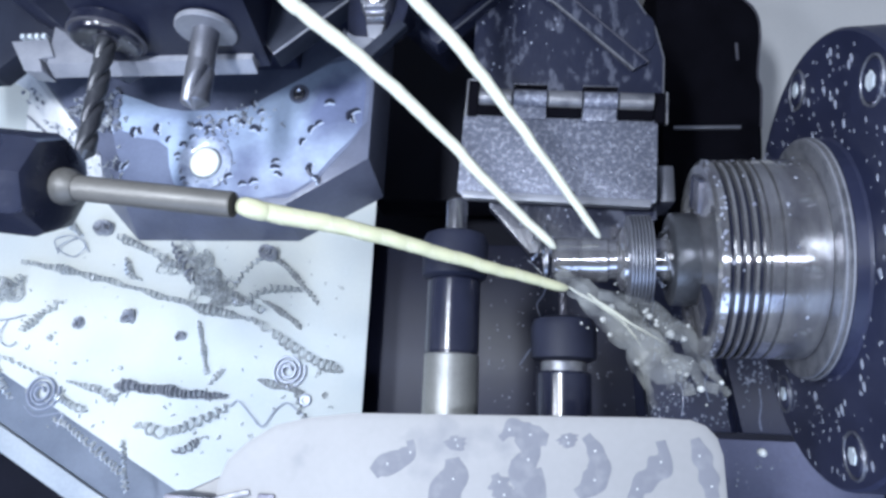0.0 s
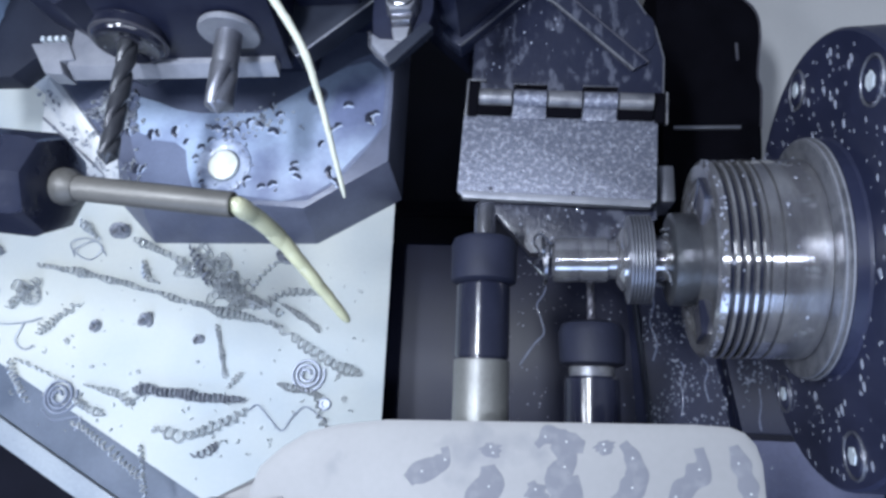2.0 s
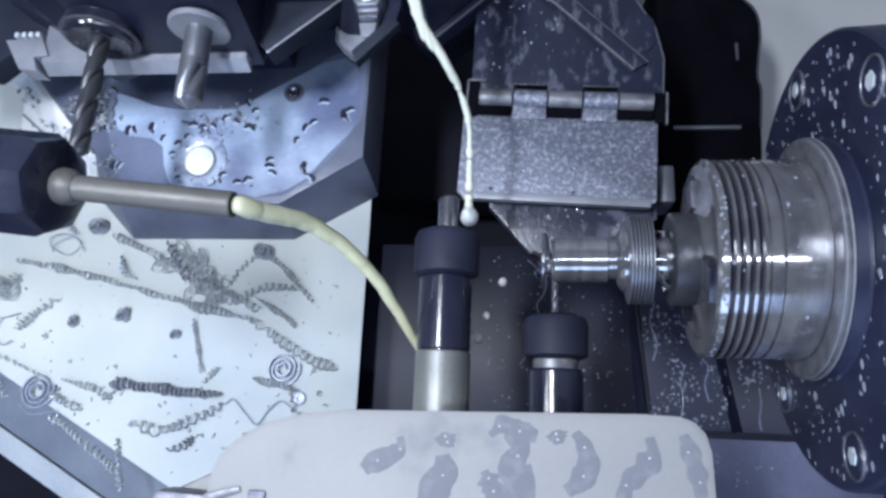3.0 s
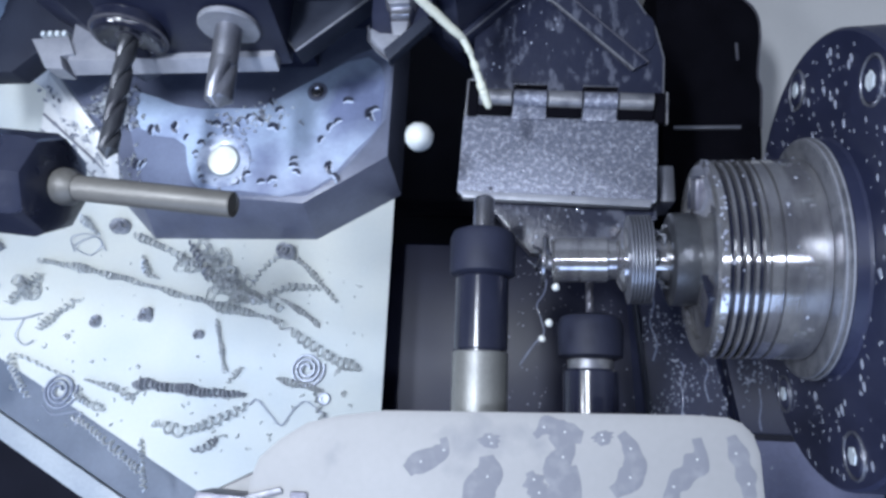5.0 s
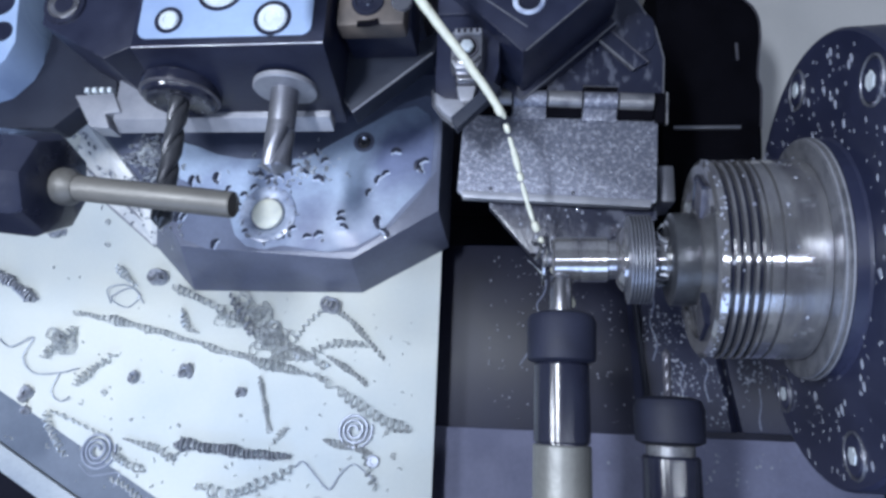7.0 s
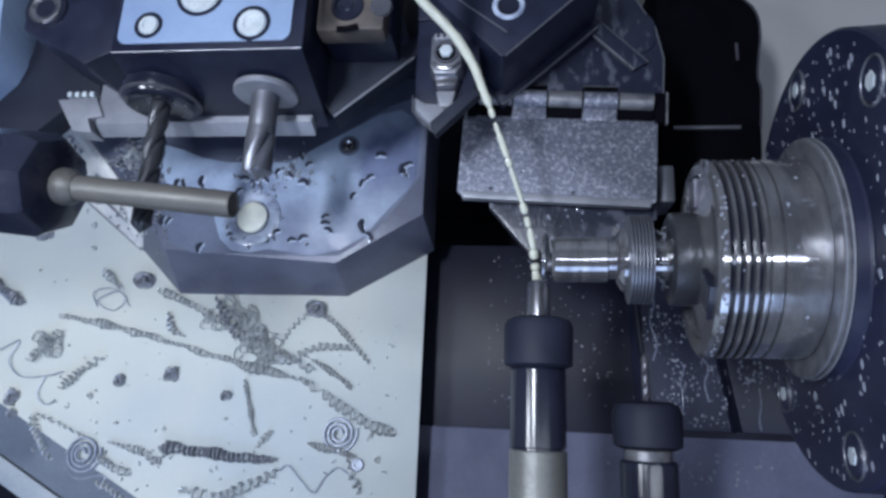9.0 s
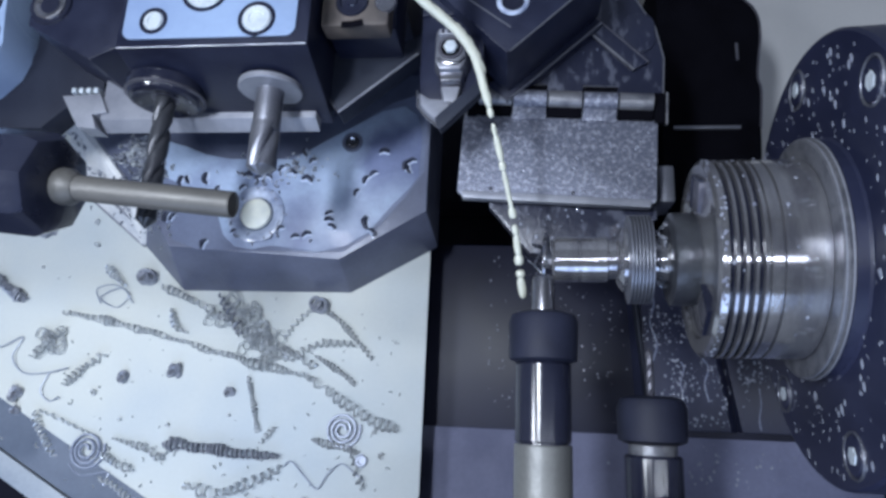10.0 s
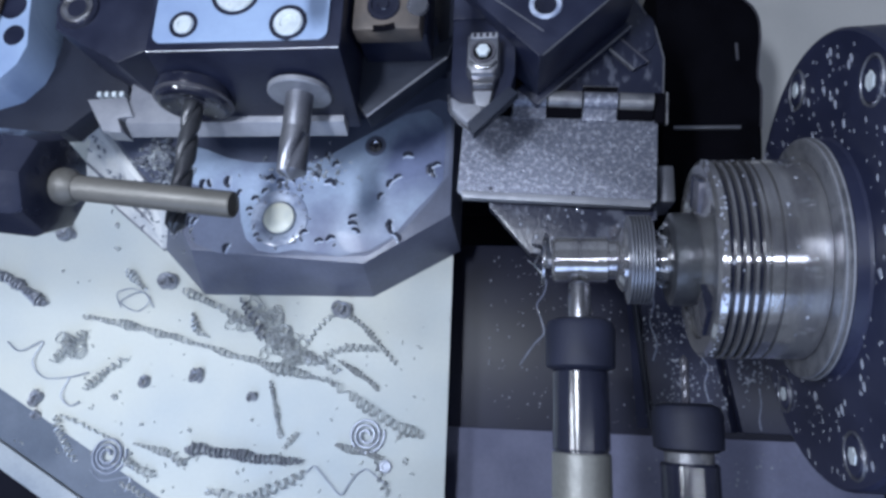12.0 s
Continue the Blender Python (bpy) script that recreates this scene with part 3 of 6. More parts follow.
drill = rides(thing("twist_drill", (-184, 170, 134), "long twist drill in a black collet nut on the tool block", "drill", "drilling tools"))
part("collet_nut", lathe([(-2, 20.4), (4, 20.4), (7.5, 18.4), (8.2, 16.4), (6.4, 12), (5.4, 6)], (-185, 164, 136), (0, -1, 0), 36), BLACK, drill, "black wet collet nut")
part("nut_rim", lathe([(3.6, 20.3), (4.2, 20.9), (5.0, 20.9), (5.6, 19.4)], (-185, 164, 136), (0, -1, 0), 36), TOOL, drill, "paler rim line of the nut")
for k in range(6):
    a = math.pi * k / 3
    part("nut_slot", box(-186.3 + 15 * math.cos(a), -183.7 + 15 * math.cos(a), 156.6, 159, 134.5 + 15.6 * math.sin(a), 137.5 + 15.6 * math.sin(a), 0.4), STEEL, drill)
part("fluted_body", fluted((-185, 158, 136), (0, -1, 0), 73, 5.2, 2, 1.9, 5, rows=70), RING_DARK, drill, "dull spiral-fluted body")

clamp = rides(thing("clamp_block", (-262, 200, 38), "dark steel clamp block with a large socket bolt", "tool block", "tool blocks"))
part("body", prism([(-268, 300), (-205, 300), (-205, 182), (-222, 174), (-262, 196)], 60, 152, 1.2), DARK, clamp)
part("toe", prism([(-262, 290), (-246, 178), (-270, 171), (-284, 158), (-345, 158), (-345, 171), (-318, 177), (-302, 195), (-298, 213), (-299, 290)], 88, 104, 1.0), TOE, clamp, "dark wet lower toe")
part("foot", prism([(-262, 300), (-232, 300), (-232, 210), (-262, 210)], 38.9, 61, 0.5), DARK, clamp)
part("flooded_face", prism([(-346, 300), (-310, 300), (-302, 222), (-299, 202), (-303, 190), (-314, 178), (-346, 168)], 70, 128, 1.5), FILM, clamp, "face flooded with milky blue coolant")
for x, y, r in ((-309, 209, 7.0), (-314, 229, 9.0)):
    part("pit", lathe([(-0.6, r), (0.5, r - 0.5), (0.8, r * 0.6)], (x, y, 128), (0, 0, 1), 28), DARK, clamp, "dark hollow the coolant leaves bare")
part("pipe", swept([(-326, 205, 130), (-322, 225, 131), (-318, 280, 131)], 3.0, 12), TAN, clamp, "thin tan pipe")
well = part("bolt_well", lathe([(0, 12.4), (1.2, 11.8), (1.2, 10)], (-250.4, 207.8, 152), (0, 0, 1), 36), BLACK, clamp)
part("bolt", lathe([(0, 9.6), (1.8, 9.2), (2.2, 8), (0.8, 4.6)], (-250.4, 207.8, 152), (0, 0, 1), 32), STEEL, well, "bright socket bolt")

tan = rides(thing("stop_block", (-78, 215, 38), "worn tan-faced block with a dark socket bolt", "tool block", "tool blocks"))
part("body", box(-95, -60, 186, 300, 145, 158, 2.5), TAN, tan, "stained tan face")
part("core", box(-96, -59, 192, 300, 117, 144.8, 1.0), DARK, tan)
part("pillar", box(-98, -60, 226, 300, 38.9, 116.9, 0.8), DARK, tan)
part("skirt", prism([(-108, 196), (-66, 197), (-46, 210), (-50, 194), (-94, 158), (-100, 168)], 104, 118, 1.0), SKIRT, tan, "wet blue-grey sloping skirt")
part("skirt_edge", swept([(-100, 167, 118), (-94, 158.6, 118.2), (-51, 194, 118.2)], 0.8, 8), GREY_STEEL, tan, "worn bright edge")
part("bolt", lathe([(0, 8.6), (1.2, 8.0), (1.2, 6.2), (0.3, 5.8), (0.6, 3.2), (1.4, 2.6)], (-79.2, 199.7, 158), (0, 0, 1), 28), BLACK, tan, "black socket bolt")
part("pit", swept([(-83.9, 186.8, 157.8), (-78.4, 186.7, 157.9), (-72.9, 188.1, 157.8)], 2.0, 8, flat=0.25), VOID, tan, "dark oblong pit in the worn face")
part("side_bolt", lathe([(0, 6), (1.6, 5.4), (1.8, 2)], (-62, 199, 157), (0, 0, 1), 24), STEEL, tan)

vee = rides(thing("corner_block", (0, 220, 60), "black tool block set cornerwise with a ringed hole", "tool block", "tool blocks"))
part("body", prism([(-1, 175), (50, 222), (6, 270), (-48, 222)], 108, 148, 0.9), DARK, vee)
part("foot", prism([(-1, 190), (34, 222), (6, 255), (-34, 222)], 39, 108, 0.9), BLACK, vee)
part("hole_ring", lathe([(0, 8.4), (0.7, 7.9), (0.7, 6.2), (-0.2, 5.4)], (1.7, 204.5, 148), (0, 0, 1), 32), WET_RING, vee, "pale wet ring")
part("hole", lathe([(0, 5.2), (0.35, 5.0)], (1.7, 204.5, 148), (0, 0, 1), 28), BLACK, vee)
part("edge_wear", swept([(0.5, 175.6, 148.2), (24, 197.4, 148.2), (49, 221, 148.2)], 0.5, 6), GREY_STEEL, vee, "worn bright edge")
part("scored_edge", swept([(-30, 213.5, 148.1), (-18, 204, 148.1), (1, 189, 148.1)], 0.45, 6), GREY_STEEL, vee, "bright scored line")
part("plate_edge", swept([(-0.6, 170.4, 107.1), (25, 193.6, 107.1), (51.4, 217.8, 107.1)], 0.6, 6), GREY_STEEL, vee, "worn bright lower edge")
part("base_plate", prism([(-12, 180), (-1, 170), (52, 218), (40, 230)], 94, 107, 0.8), DARK, vee, "dark lower plate")

turner = rides(thing("turning_tool", (-30, 165, 110), "turning tool holder with a bright clamp and indexable insert", "turning tool"))
part("holder", prism([(-46, 204), (-45, 180), (-42, 172), (-34, 163), (-20, 170), (-13, 178), (-13, 204)], 112, 138, 1.0, top=[(-46, 204), (-46, 168), (-45, 155), (-34, 142), (-17, 156), (-13, 172), (-13, 204)]), DARK, turner)
part("shank", box(-46, -13, 203, 300, 108, 140, 1.0), DARK, turner)
clamp_piece = part("clamp", prism([(-38, 189), (-20.5, 189), (-20.5, 170), (-23, 165), (-35, 165), (-38, 170)], 138, 147.5, 1.2, top=[(-37, 188.4), (-21.5, 188.4), (-21.5, 171), (-24, 167), (-34.6, 167), (-37, 171)]), GREY_STEEL, turner, "worn steel wedge clamp")
part("serrated_back", box(-35.4, -22, 185.2, 188.2, 147.4, 149.6, 0.4), BAR, clamp_piece, "bright serrated back edge")
for k in range(4):
    part("tooth_gap", box(-34 + k * 3.1, -32.6 + k * 3.1, 185.8, 187.8, 149.2, 149.9, 0.2), BLACK, clamp_piece)
part("screw_well", lathe([(0, 6.4), (1.0, 6.2), (1.0, 5.0), (0.1, 4.6)], (-29.2, 178.6, 147.4), (0, 0, 1), 28), TOOL, clamp_piece, "dark ringed screw well")
part("clamp_screw", lathe([(0, 3.6), (2.0, 3.5), (2.4, 3.0)], (-29.2, 178.8, 147.4), (0, 0, 1), 6), BOLT_WHITE, clamp_piece, "pale hexagon screw head")
part("saddle", swept(curve([(-35.6, 173, 147.6), (-33, 170.2, 148), (-29, 169.4, 148.2), (-25, 170.2, 148), (-22.6, 173, 147.6)], 12), 0.9, 8), STEEL, clamp_piece, "bright curved saddle edge")
part("wedge", prism([(-36.4, 167.5), (-21.8, 167.5), (-23.6, 159.8), (-34.6, 159.8)], 139, 144.6, 0.6, top=[(-35.4, 167), (-22.6, 167), (-24.2, 162.2), (-34, 162.2)]), STEEL, clamp_piece, "bright faceted wedge")
part("nose", prism([(-34.6, 160.4), (-23.8, 160.4), (-25.4, 150), (-33, 150.6)], 139, 142.4, 0.5, top=[(-34, 159.8), (-24.6, 159.8), (-26.2, 151.4), (-32.2, 151.8)]), BAR, clamp_piece, "pale ground clamp nose")
part("insert", prism([(-46.6, 159), (-46.2, 150), (-42, 144.6), (-33.4, 137.6), (-27, 148), (-31, 154), (-40, 155)], 137, 141.4, 0.7, top=[(-44.8, 157), (-44, 150.8), (-40.6, 146.4), (-33.6, 140.4), (-28.4, 148), (-32, 153), (-40, 153.8)]), BAR, turner, "pale cutting insert with a bright edge")
part("cutting_edge", swept([(-46.4, 159, 140), (-46.0, 150, 140), (-41.8, 144.8, 140), (-33.6, 138, 140)], 0.5, 6), STEEL, turner, "bright cutting edge")
part("chip_guard", prism([(-33, 134.6), (-36.2, 141), (-16, 160.4), (-11.4, 156.6)], 139.5, 146, 0.6), SKIRT, turner, "dark grey diagonal chip guard")


def collet_tool(x, z, label):
    t = rides(thing("live_tool", (x, -40, z), label, "collet tool", "live tools"))
    return t


one = collet_tool(17.5, 139, "black collet holder with a short bright cutter")
part("cutter", lathe([(0, 5.1), (15, 5.1), (16.6, 4.6), (17.4, 3.6)], (17.5, 46, 139), (0, 1, 0), 32), STEEL, one, "bright round cutter")
part("nut", lathe([(0, 12.6), (1.2, 15.2), (18, 15.6), (21, 14.4), (22.4, 11), (22.4, 6)], (17.5, 23.6, 139), (0, 1, 0), 40), NUT, one, "black collet nut")
part("body", lathe([(0, 11.8), (0.6, 12.3), (33, 12.3), (34.4, 11.4)], (17.5, -10.6, 139), (0, 1, 0), 48), BLACK, one, "polished black holder body")
part("groove", lathe([(0, 11.2), (1.4, 11.2)], (17.5, -11.6, 139), (0, 1, 0), 40), BLACK, one)
part("sleeve", lathe([(0, 12.6), (55, 12.6), (55.6, 12.2)], (17.5, -67, 139), (0, 1, 0), 48), SLEEVE, one, "dull steel sleeve")
two = collet_tool(70.3, 107, "black collet holder with a thin dull drill")
part("drill", fluted((70.3, 11.0, 107), (0, 1, 0), 24.2, 1.9, 2, 2.0, 2.6, 16, 30), TOOL, two, "thin dull drill")
part("nut", lathe([(0.0, 12.6), (1.5, 15.9), (16.5, 16.4), (20.5, 14.8), (22.0, 11.1), (22.0, 4.4)], (70.3, -10.3, 107), (0, 1, 0), 40), NUT, two, "black collet nut")
part("neck", lathe([(0.0, 11.1), (4.4, 11.3), (5.5, 10.4)], (70.3, -15.4, 107), (0, 1, 0), 40), HINGE, two, "bright steel neck")
part("body", lathe([(0.0, 13.5), (57.2, 13.5), (58.5, 12.4)], (70.3, -73.7, 107), (0, 1, 0), 48), BLACK, two, "polished black holder body")

head = rides(thing("tool_head", (40, -100, 0), "pale wet cast tool head blotched with coolant", "tool head"))
crest = [(-50, -43.4), (-36, -39.9), (-18, -37.4), (100, -34.4), (113, -34.8), (118.5, -36.8), (122.6, -41), (124.6, -48), (125, -65), (125, -200), (-74, -200), (-72, -67), (-69, -58), (-61, -50.5)]
casting = prism([(x, y - 34 if y > -60 else y if y < -100 else y - 24) for x, y in crest], 90, 173.5, 4.0, top=crest)  # its front leans in below the rim
part("casting", casting, CAST, head)
for line, r in (([(5.6, -48), (6.2, -51), (3.4, -54.5), (-5, -58.5), (-8, -61)], 3.6), ([(23, -45.6), (23.6, -49), (23.4, -51)], 3.2), ([(22.6, -54), (23.6, -60), (20.4, -66), (19, -74), (21, -84)], 4.6),
                ([(41, -46), (46, -41.8), (51, -43.5), (59, -45.6)], 3.4), ([(49, -44), (53, -50), (50, -56), (52.5, -63), (51, -72), (53, -84)], 5.4), ([(39, -59), (41.5, -64), (44, -70)], 3.2),
                ([(66, -43), (67.4, -48)], 2.8), ([(73.4, -43.4), (76.6, -48), (78.2, -55), (75, -61), (70, -65)], 3.8), ([(101, -44), (102, -50), (98, -56), (92, -62), (90, -72)], 3.0), ([(113.5, -42.6), (116, -50), (118, -58), (119, -68)], 2.6)):
    chain = [(x, y, 173.55) for x, y in line]
    for k in range(2):
        p = curve(chain, 12)[3 + 5 * k]
        part("bead", lathe([(0, 0.45), (0.2, 0.36), (0.3, 0.1)], (p.x + 1.5 * noise.noise((p.x, p.y, k)), p.y, 173.6), (0, 0, 1), 8), DRIP, head, "small bead of coolant")
    # Thin grey mesh paints a streaky reflection on the wet casting.
    part("wet_patch", swept(curve(chain, 26), r * 1.25, 12, flat=0.03, taper=lambda u, r=r: (0.35 + 0.65 * math.sin(math.pi * (0.08 + 0.84 * u))) * (1 + 0.7 * noise.noise((u * 5, r, 3.1)))), WET_CAST, head, "grey patch for a reflection on the wet casting")
part("shoulder", prism([(-69, -60), (-72, -200), (-128, -200), (-122, -88), (-104, -72)], 80, 160, 3.0, top=[(-71, -64), (-73, -200), (-120, -200), (-114, -92), (-100, -78)]), CAST, head, "sloped pale shoulder")
part("pedestal", box(-40, 120, -200, -60, -26, 92, 2), CAST, head)
part("clip", prism([(-92.5, -72.7), (-71.0, -73.7), (-71.0, -90), (-96.5, -90)], 160, 173.8, 1.2), TOOL, head, "grey clip on the shoulder")
part("clip_jaw", prism([(-72.4, -73.1), (-57.3, -69.1), (-56.3, -71.9), (-70.4, -76.9)], 162, 174.6, 1.2), HINGE, head, "pale jaw of the clip")
part("clip_end", box(-53.8, -46.4, -88, -70.6, 164, 174.6, 1.2), TOOL, head, "grey end of the clip")


# ---- steel chips on the table ----
CHIP_GROUP = "steel chips on the table"


def coil(name, line, r, pitch, wire, mat, z=0.0, label=""):
    pts = curve([(x, y, 0) for x, y in line], 24)
    length = sum((b - a).length for a, b in zip(pts, pts[1:]))
    n = int(length / pitch * 9)
    axis = curve([(x, y, 0) for x, y in line], max(n, 12))
    ran = random.Random(int(line[0][0] * 10))
    out, a = [], 0.0
    for i, p in enumerate(axis):
        d = (axis[min(i + 1, len(axis) - 1)] - axis[max(i - 1, 0)]).normalized()
        u = Vector((-d.y, d.x, 0))
        a += 2 * math.pi / 9 * (1.0 + 0.7 * noise.noise((i * 0.06, line[0][1], 4.3)))
        k = r * (0.85 + 0.8 * noise.noise((i * 0.035, line[0][0], 0.3))) * (0.5 + 0.5 * min(1, i / 14, (len(axis) - 1 - i) / 14))
        k *= ran.uniform(0.85, 1.15)
        sway = 0.5 * r * noise.noise((i * 0.03, line[0][0], 7.7))
        out.append(p + u * (sway + k * math.cos(a)) + Vector((0, 0, z + wire + max(0.0, r + k * math.sin(a)))))
    ob = solid(name, swept(out, wire * 1.1, 5, flat=2.2), mat, (*line[0], z), label, "metal chip", CHIP_GROUP)
    return rides(ob)


def wire_chip(name, line, wire, label=""):
    pts = curve([(x, y, 0.8 + 2.0 * abs(math.sin(i * 1.7))) for i, (x, y) in enumerate(line)], 60)
    return rides(solid(name, swept(pts, wire, 5), CURL, (*line[0], 0), label, "metal chip", CHIP_GROUP))


def flat_spiral(name, x, y, r):
    pts = [(x + r * (0.2 + 0.8 * i / 80) * math.cos(i * 0.24), y + r * (0.2 + 0.8 * i / 80) * math.sin(i * 0.24), 3.4 - 2.2 * i / 80) for i in range(81)]
    return rides(solid(name, swept(pts, 0.95, 6, flat=1.6), CURL, (x, y, 0), "flat watch-spring curl of steel on white table", "metal chip", CHIP_GROUP))


def ring_chip(name, x, y, r):
    b = lathe([(0, r), (1.4, r), (1.8, r * 0.85), (1.8, r * 0.5), (0.4, r * 0.45)], (x, y, 0.2), (0, 0, 1), 24)
    return rides(solid(name, b, CURL, (x, y, 0), "small steel ring lying on white table", "metal chip", CHIP_GROUP))


def chip_lump(name, x, y, s):
    ran = random.Random(int(x * 7 + y))
    b = bmesh.new()
    for k in range(4 if s > 3 else 2):
        a0, rr = ran.uniform(0, 6), s * ran.uniform(0.35, 0.7)
        cx, cy = x + ran.uniform(-0.4, 0.4) * s, y + ran.uniform(-0.4, 0.4) * s
        pts = [(cx + rr * math.cos(a0 + i * 0.45), cy + rr * math.sin(a0 + i * 0.45), 0.5 + i * s * 0.05 + ran.uniform(0, 0.4)) for i in range(12)]
        swept(pts, max(0.5, s * 0.2), 5, b, flat=1.8)
    return rides(solid(name, b, CHIP_DARK if s > 4 else CHIP, (x, y, 0), "small crumpled steel chip on white table", "metal chip", CHIP_GROUP))


def tangle(name, x, y, r, n):
    ran = random.Random(int(x * 3 + y * 5))
    b = bmesh.new()
    for k in range(n):
        cx, cy = x + ran.gauss(0, 0.42) * r, y + ran.gauss(0, 0.34) * r
        rr, a0 = ran.uniform(1.5, 5.0), ran.uniform(0, 6)
        dx, dy = ran.uniform(-0.35, 0.35), ran.uniform(-0.35, 0.35)
        pts = [(cx + i * dx + rr * math.cos(a0 + i * 0.5), cy + i * dy + rr * math.sin(a0 + i * 0.5), 1.0 + ran.uniform(0, 0.5) + 2.5 * abs(math.sin(i * 0.5 + a0))) for i in range(34)]
        swept(pts, 0.42, 4, b, flat=1.8)
    return rides(solid(name, b, CHIP, (x, y, 0), "tangled heap of fine steel chips on white table", "metal chips", kind="stuff"))


coil("curled_chip", [(-322.1, 60.4), (-265.5, 49.6), (-212.9, 37.1), (-170.7, 26.8), (-134.0, 20.5)], 2.6, 4.2, 0.55, CHIP, z=0.0, label="long tightly coiled steel chip lying on white table")
coil("curled_chip", [(-134.0, 20.5), (-115.3, 7.3), (-93.3, -5.0), (-70.9, -11.9)], 3.2, 5.0, 0.60, CHIP, z=0.0, label="loose springy steel chip lying on white table")
coil("curled_chip", [(-248.8, 80.8), (-216.9, 67.0), (-185.7, 51.8), (-155.7, 38.9), (-130.6, 26.3)], 2.6, 4.8, 0.55, CHIP, z=0.0, label="coiled bright steel chip lying on white table")
coil("curled_chip", [(-177.9, 18.9), (-171.8, 0.3), (-167.0, -18.0)], 1.6, 2.6, 0.50, CHIP, z=0.0, label="short straight twisted steel chip on white table")
coil("curled_chip", [(-230.6, -27.1), (-196.0, -30.6), (-150.5, -33.4)], 3.6, 3.4, 0.70, CHIP_DARK, z=0.0, label="thick dark rolled steel chip on white table")
coil("curled_chip", [(-269.7, -26.3), (-244.1, -31.8), (-233.1, -37.4), (-228.9, -32.9)], 1.5, 4.0, 0.60, CHIP, z=0.0, label="hooked thin steel chip on white table")
coil("curled_chip", [(-128.6, -20.6), (-111.0, -24.4), (-96.4, -27.3)], 1.8, 3.0, 0.60, CHIP, z=0.0, label="short curled steel chip with loose end on table")
coil("curled_chip", [(-208.0, -53.0), (-191.5, -57.2), (-167.4, -50.5), (-147.4, -38.8)], 3.4, 6.5, 0.60, CHIP, z=0.0, label="open coiled steel chip near table edge")
coil("curled_chip", [(-132.2, 69.9), (-113.0, 55.7), (-91.8, 33.3)], 1.4, 3.4, 0.55, CHIP, z=0.0, label="straight twisted steel chip leaning out of heap")
coil("curled_chip", [(-132.2, 69.9), (-147.3, 56.8), (-154.3, 44.8)], 1.4, 4.4, 0.50, CHIP, z=0.0, label="thin curled steel chip out of heap")
coil("curled_chip", [(-149.0, 31.4), (-131.9, 41.6), (-104.2, 43.2)], 2.8, 5.2, 0.55, CHIP, z=0.0, label="short springy steel chip on white table")
coil("curled_chip", [(-131.2, 33.9), (-114.7, 24.9), (-102.3, 16.0)], 1.6, 3.0, 0.60, CHIP, z=0.0, label="short straight steel chip on white table")
coil("curled_chip", [(-311.9, 8.2), (-299.2, 20.5), (-284.7, 30.9)], 2.6, 4.2, 0.60, CHIP, z=0.0, label="short coiled steel chip on white table")
coil("curled_chip", [(-410.3, 97.2), (-383.9, 84.5), (-355.1, 68.0)], 3.2, 3.0, 0.70, CHIP_DARK, z=0.0, label="dark tightly rolled steel chip on white table")
coil("curled_chip", [(-272.2, -52.2), (-253.1, -61.7), (-233.8, -74.0), (-215.3, -86.4)], 2.6, 4.6, 0.60, CHIP, z=0.0, label="coiled steel chip along table edge")
coil("curled_chip", [(-339.7, 27.1), (-328.7, 37.6), (-318.4, 48.1)], 4.6, 4.0, 0.50, CHIP, z=0.0, label="tangled bright steel chip on white table")
coil("curled_chip", [(-239.9, 64.5), (-235.2, 52.4), (-226.1, 47.4)], 2.0, 4.0, 0.70, CHIP, z=0.0, label="small bent steel chip on white table")
coil("curled_chip", [(-205.3, 75.5), (-192.9, 59.6), (-185.3, 47.8)], 3.0, 4.2, 0.60, CHIP_DARK, z=0.0, label="dark coiled chip in heap on white table")
coil("curled_chip", [(-284.4, -25.1), (-309.4, -15.6), (-327.7, -9.9)], 1.2, 5.0, 0.50, CHIP, z=0.0, label="thin curled steel chip on white table")
coil("curled_chip", [(-103.1, -25.1), (-98.3, -37.3), (-92.1, -49.8)], 2.2, 5.0, 0.50, CHIP, z=0.0, label="curled steel chip near table edge")
coil("curled_chip", [(-295.1, 94.7), (-286.9, 86.3), (-278.4, 80.2)], 2.4, 3.4, 0.45, CHIP, z=0.0, label="fine curled steel chip on white table")
wire_chip("wire_chip", [(-380.6, 40.2), (-367.8, 33.6), (-352.4, 41.0), (-356.4, 26.6), (-346.1, 15.7), (-326.6, 16.4), (-312.1, 20.1)], 0.45, label="thin wiry steel chip bent on white table")
wire_chip("wire_chip", [(-326.6, 16.4), (-329.6, 3.7), (-322.6, -3.1), (-314.5, -0.4)], 0.45, label="thin hooked steel chip on white table")
wire_chip("wire_chip", [(-146.6, -38.8), (-141.0, -35.1), (-130.4, -45.3), (-122.1, -51.2), (-116.0, -42.1), (-107.5, -35.0), (-98.2, -40.2), (-91.8, -44.8)], 0.45, label="wavy thin steel chip on white table")
wire_chip("wire_chip", [(-296.8, 67.2), (-300.0, 77.6), (-288.3, 81.2), (-274.7, 74.0), (-283.2, 64.6), (-296.3, 71.4), (-281.3, 78.9), (-270.7, 67.8)], 0.40, label="scribbled loop of fine steel chip on table")
wire_chip("wire_chip", [(-299.6, -44.4), (-287.9, -51.1), (-269.9, -48.4), (-270.4, -57.4)], 0.50, label="thin bent steel chip on white table")
coil("curled_chip", [(-220.5, -64.4), (-216.8, -80.6), (-212.9, -97.8)], 1.6, 3.2, 0.5, CHIP, z=0.0, label="short straight curled steel chip near table edge")
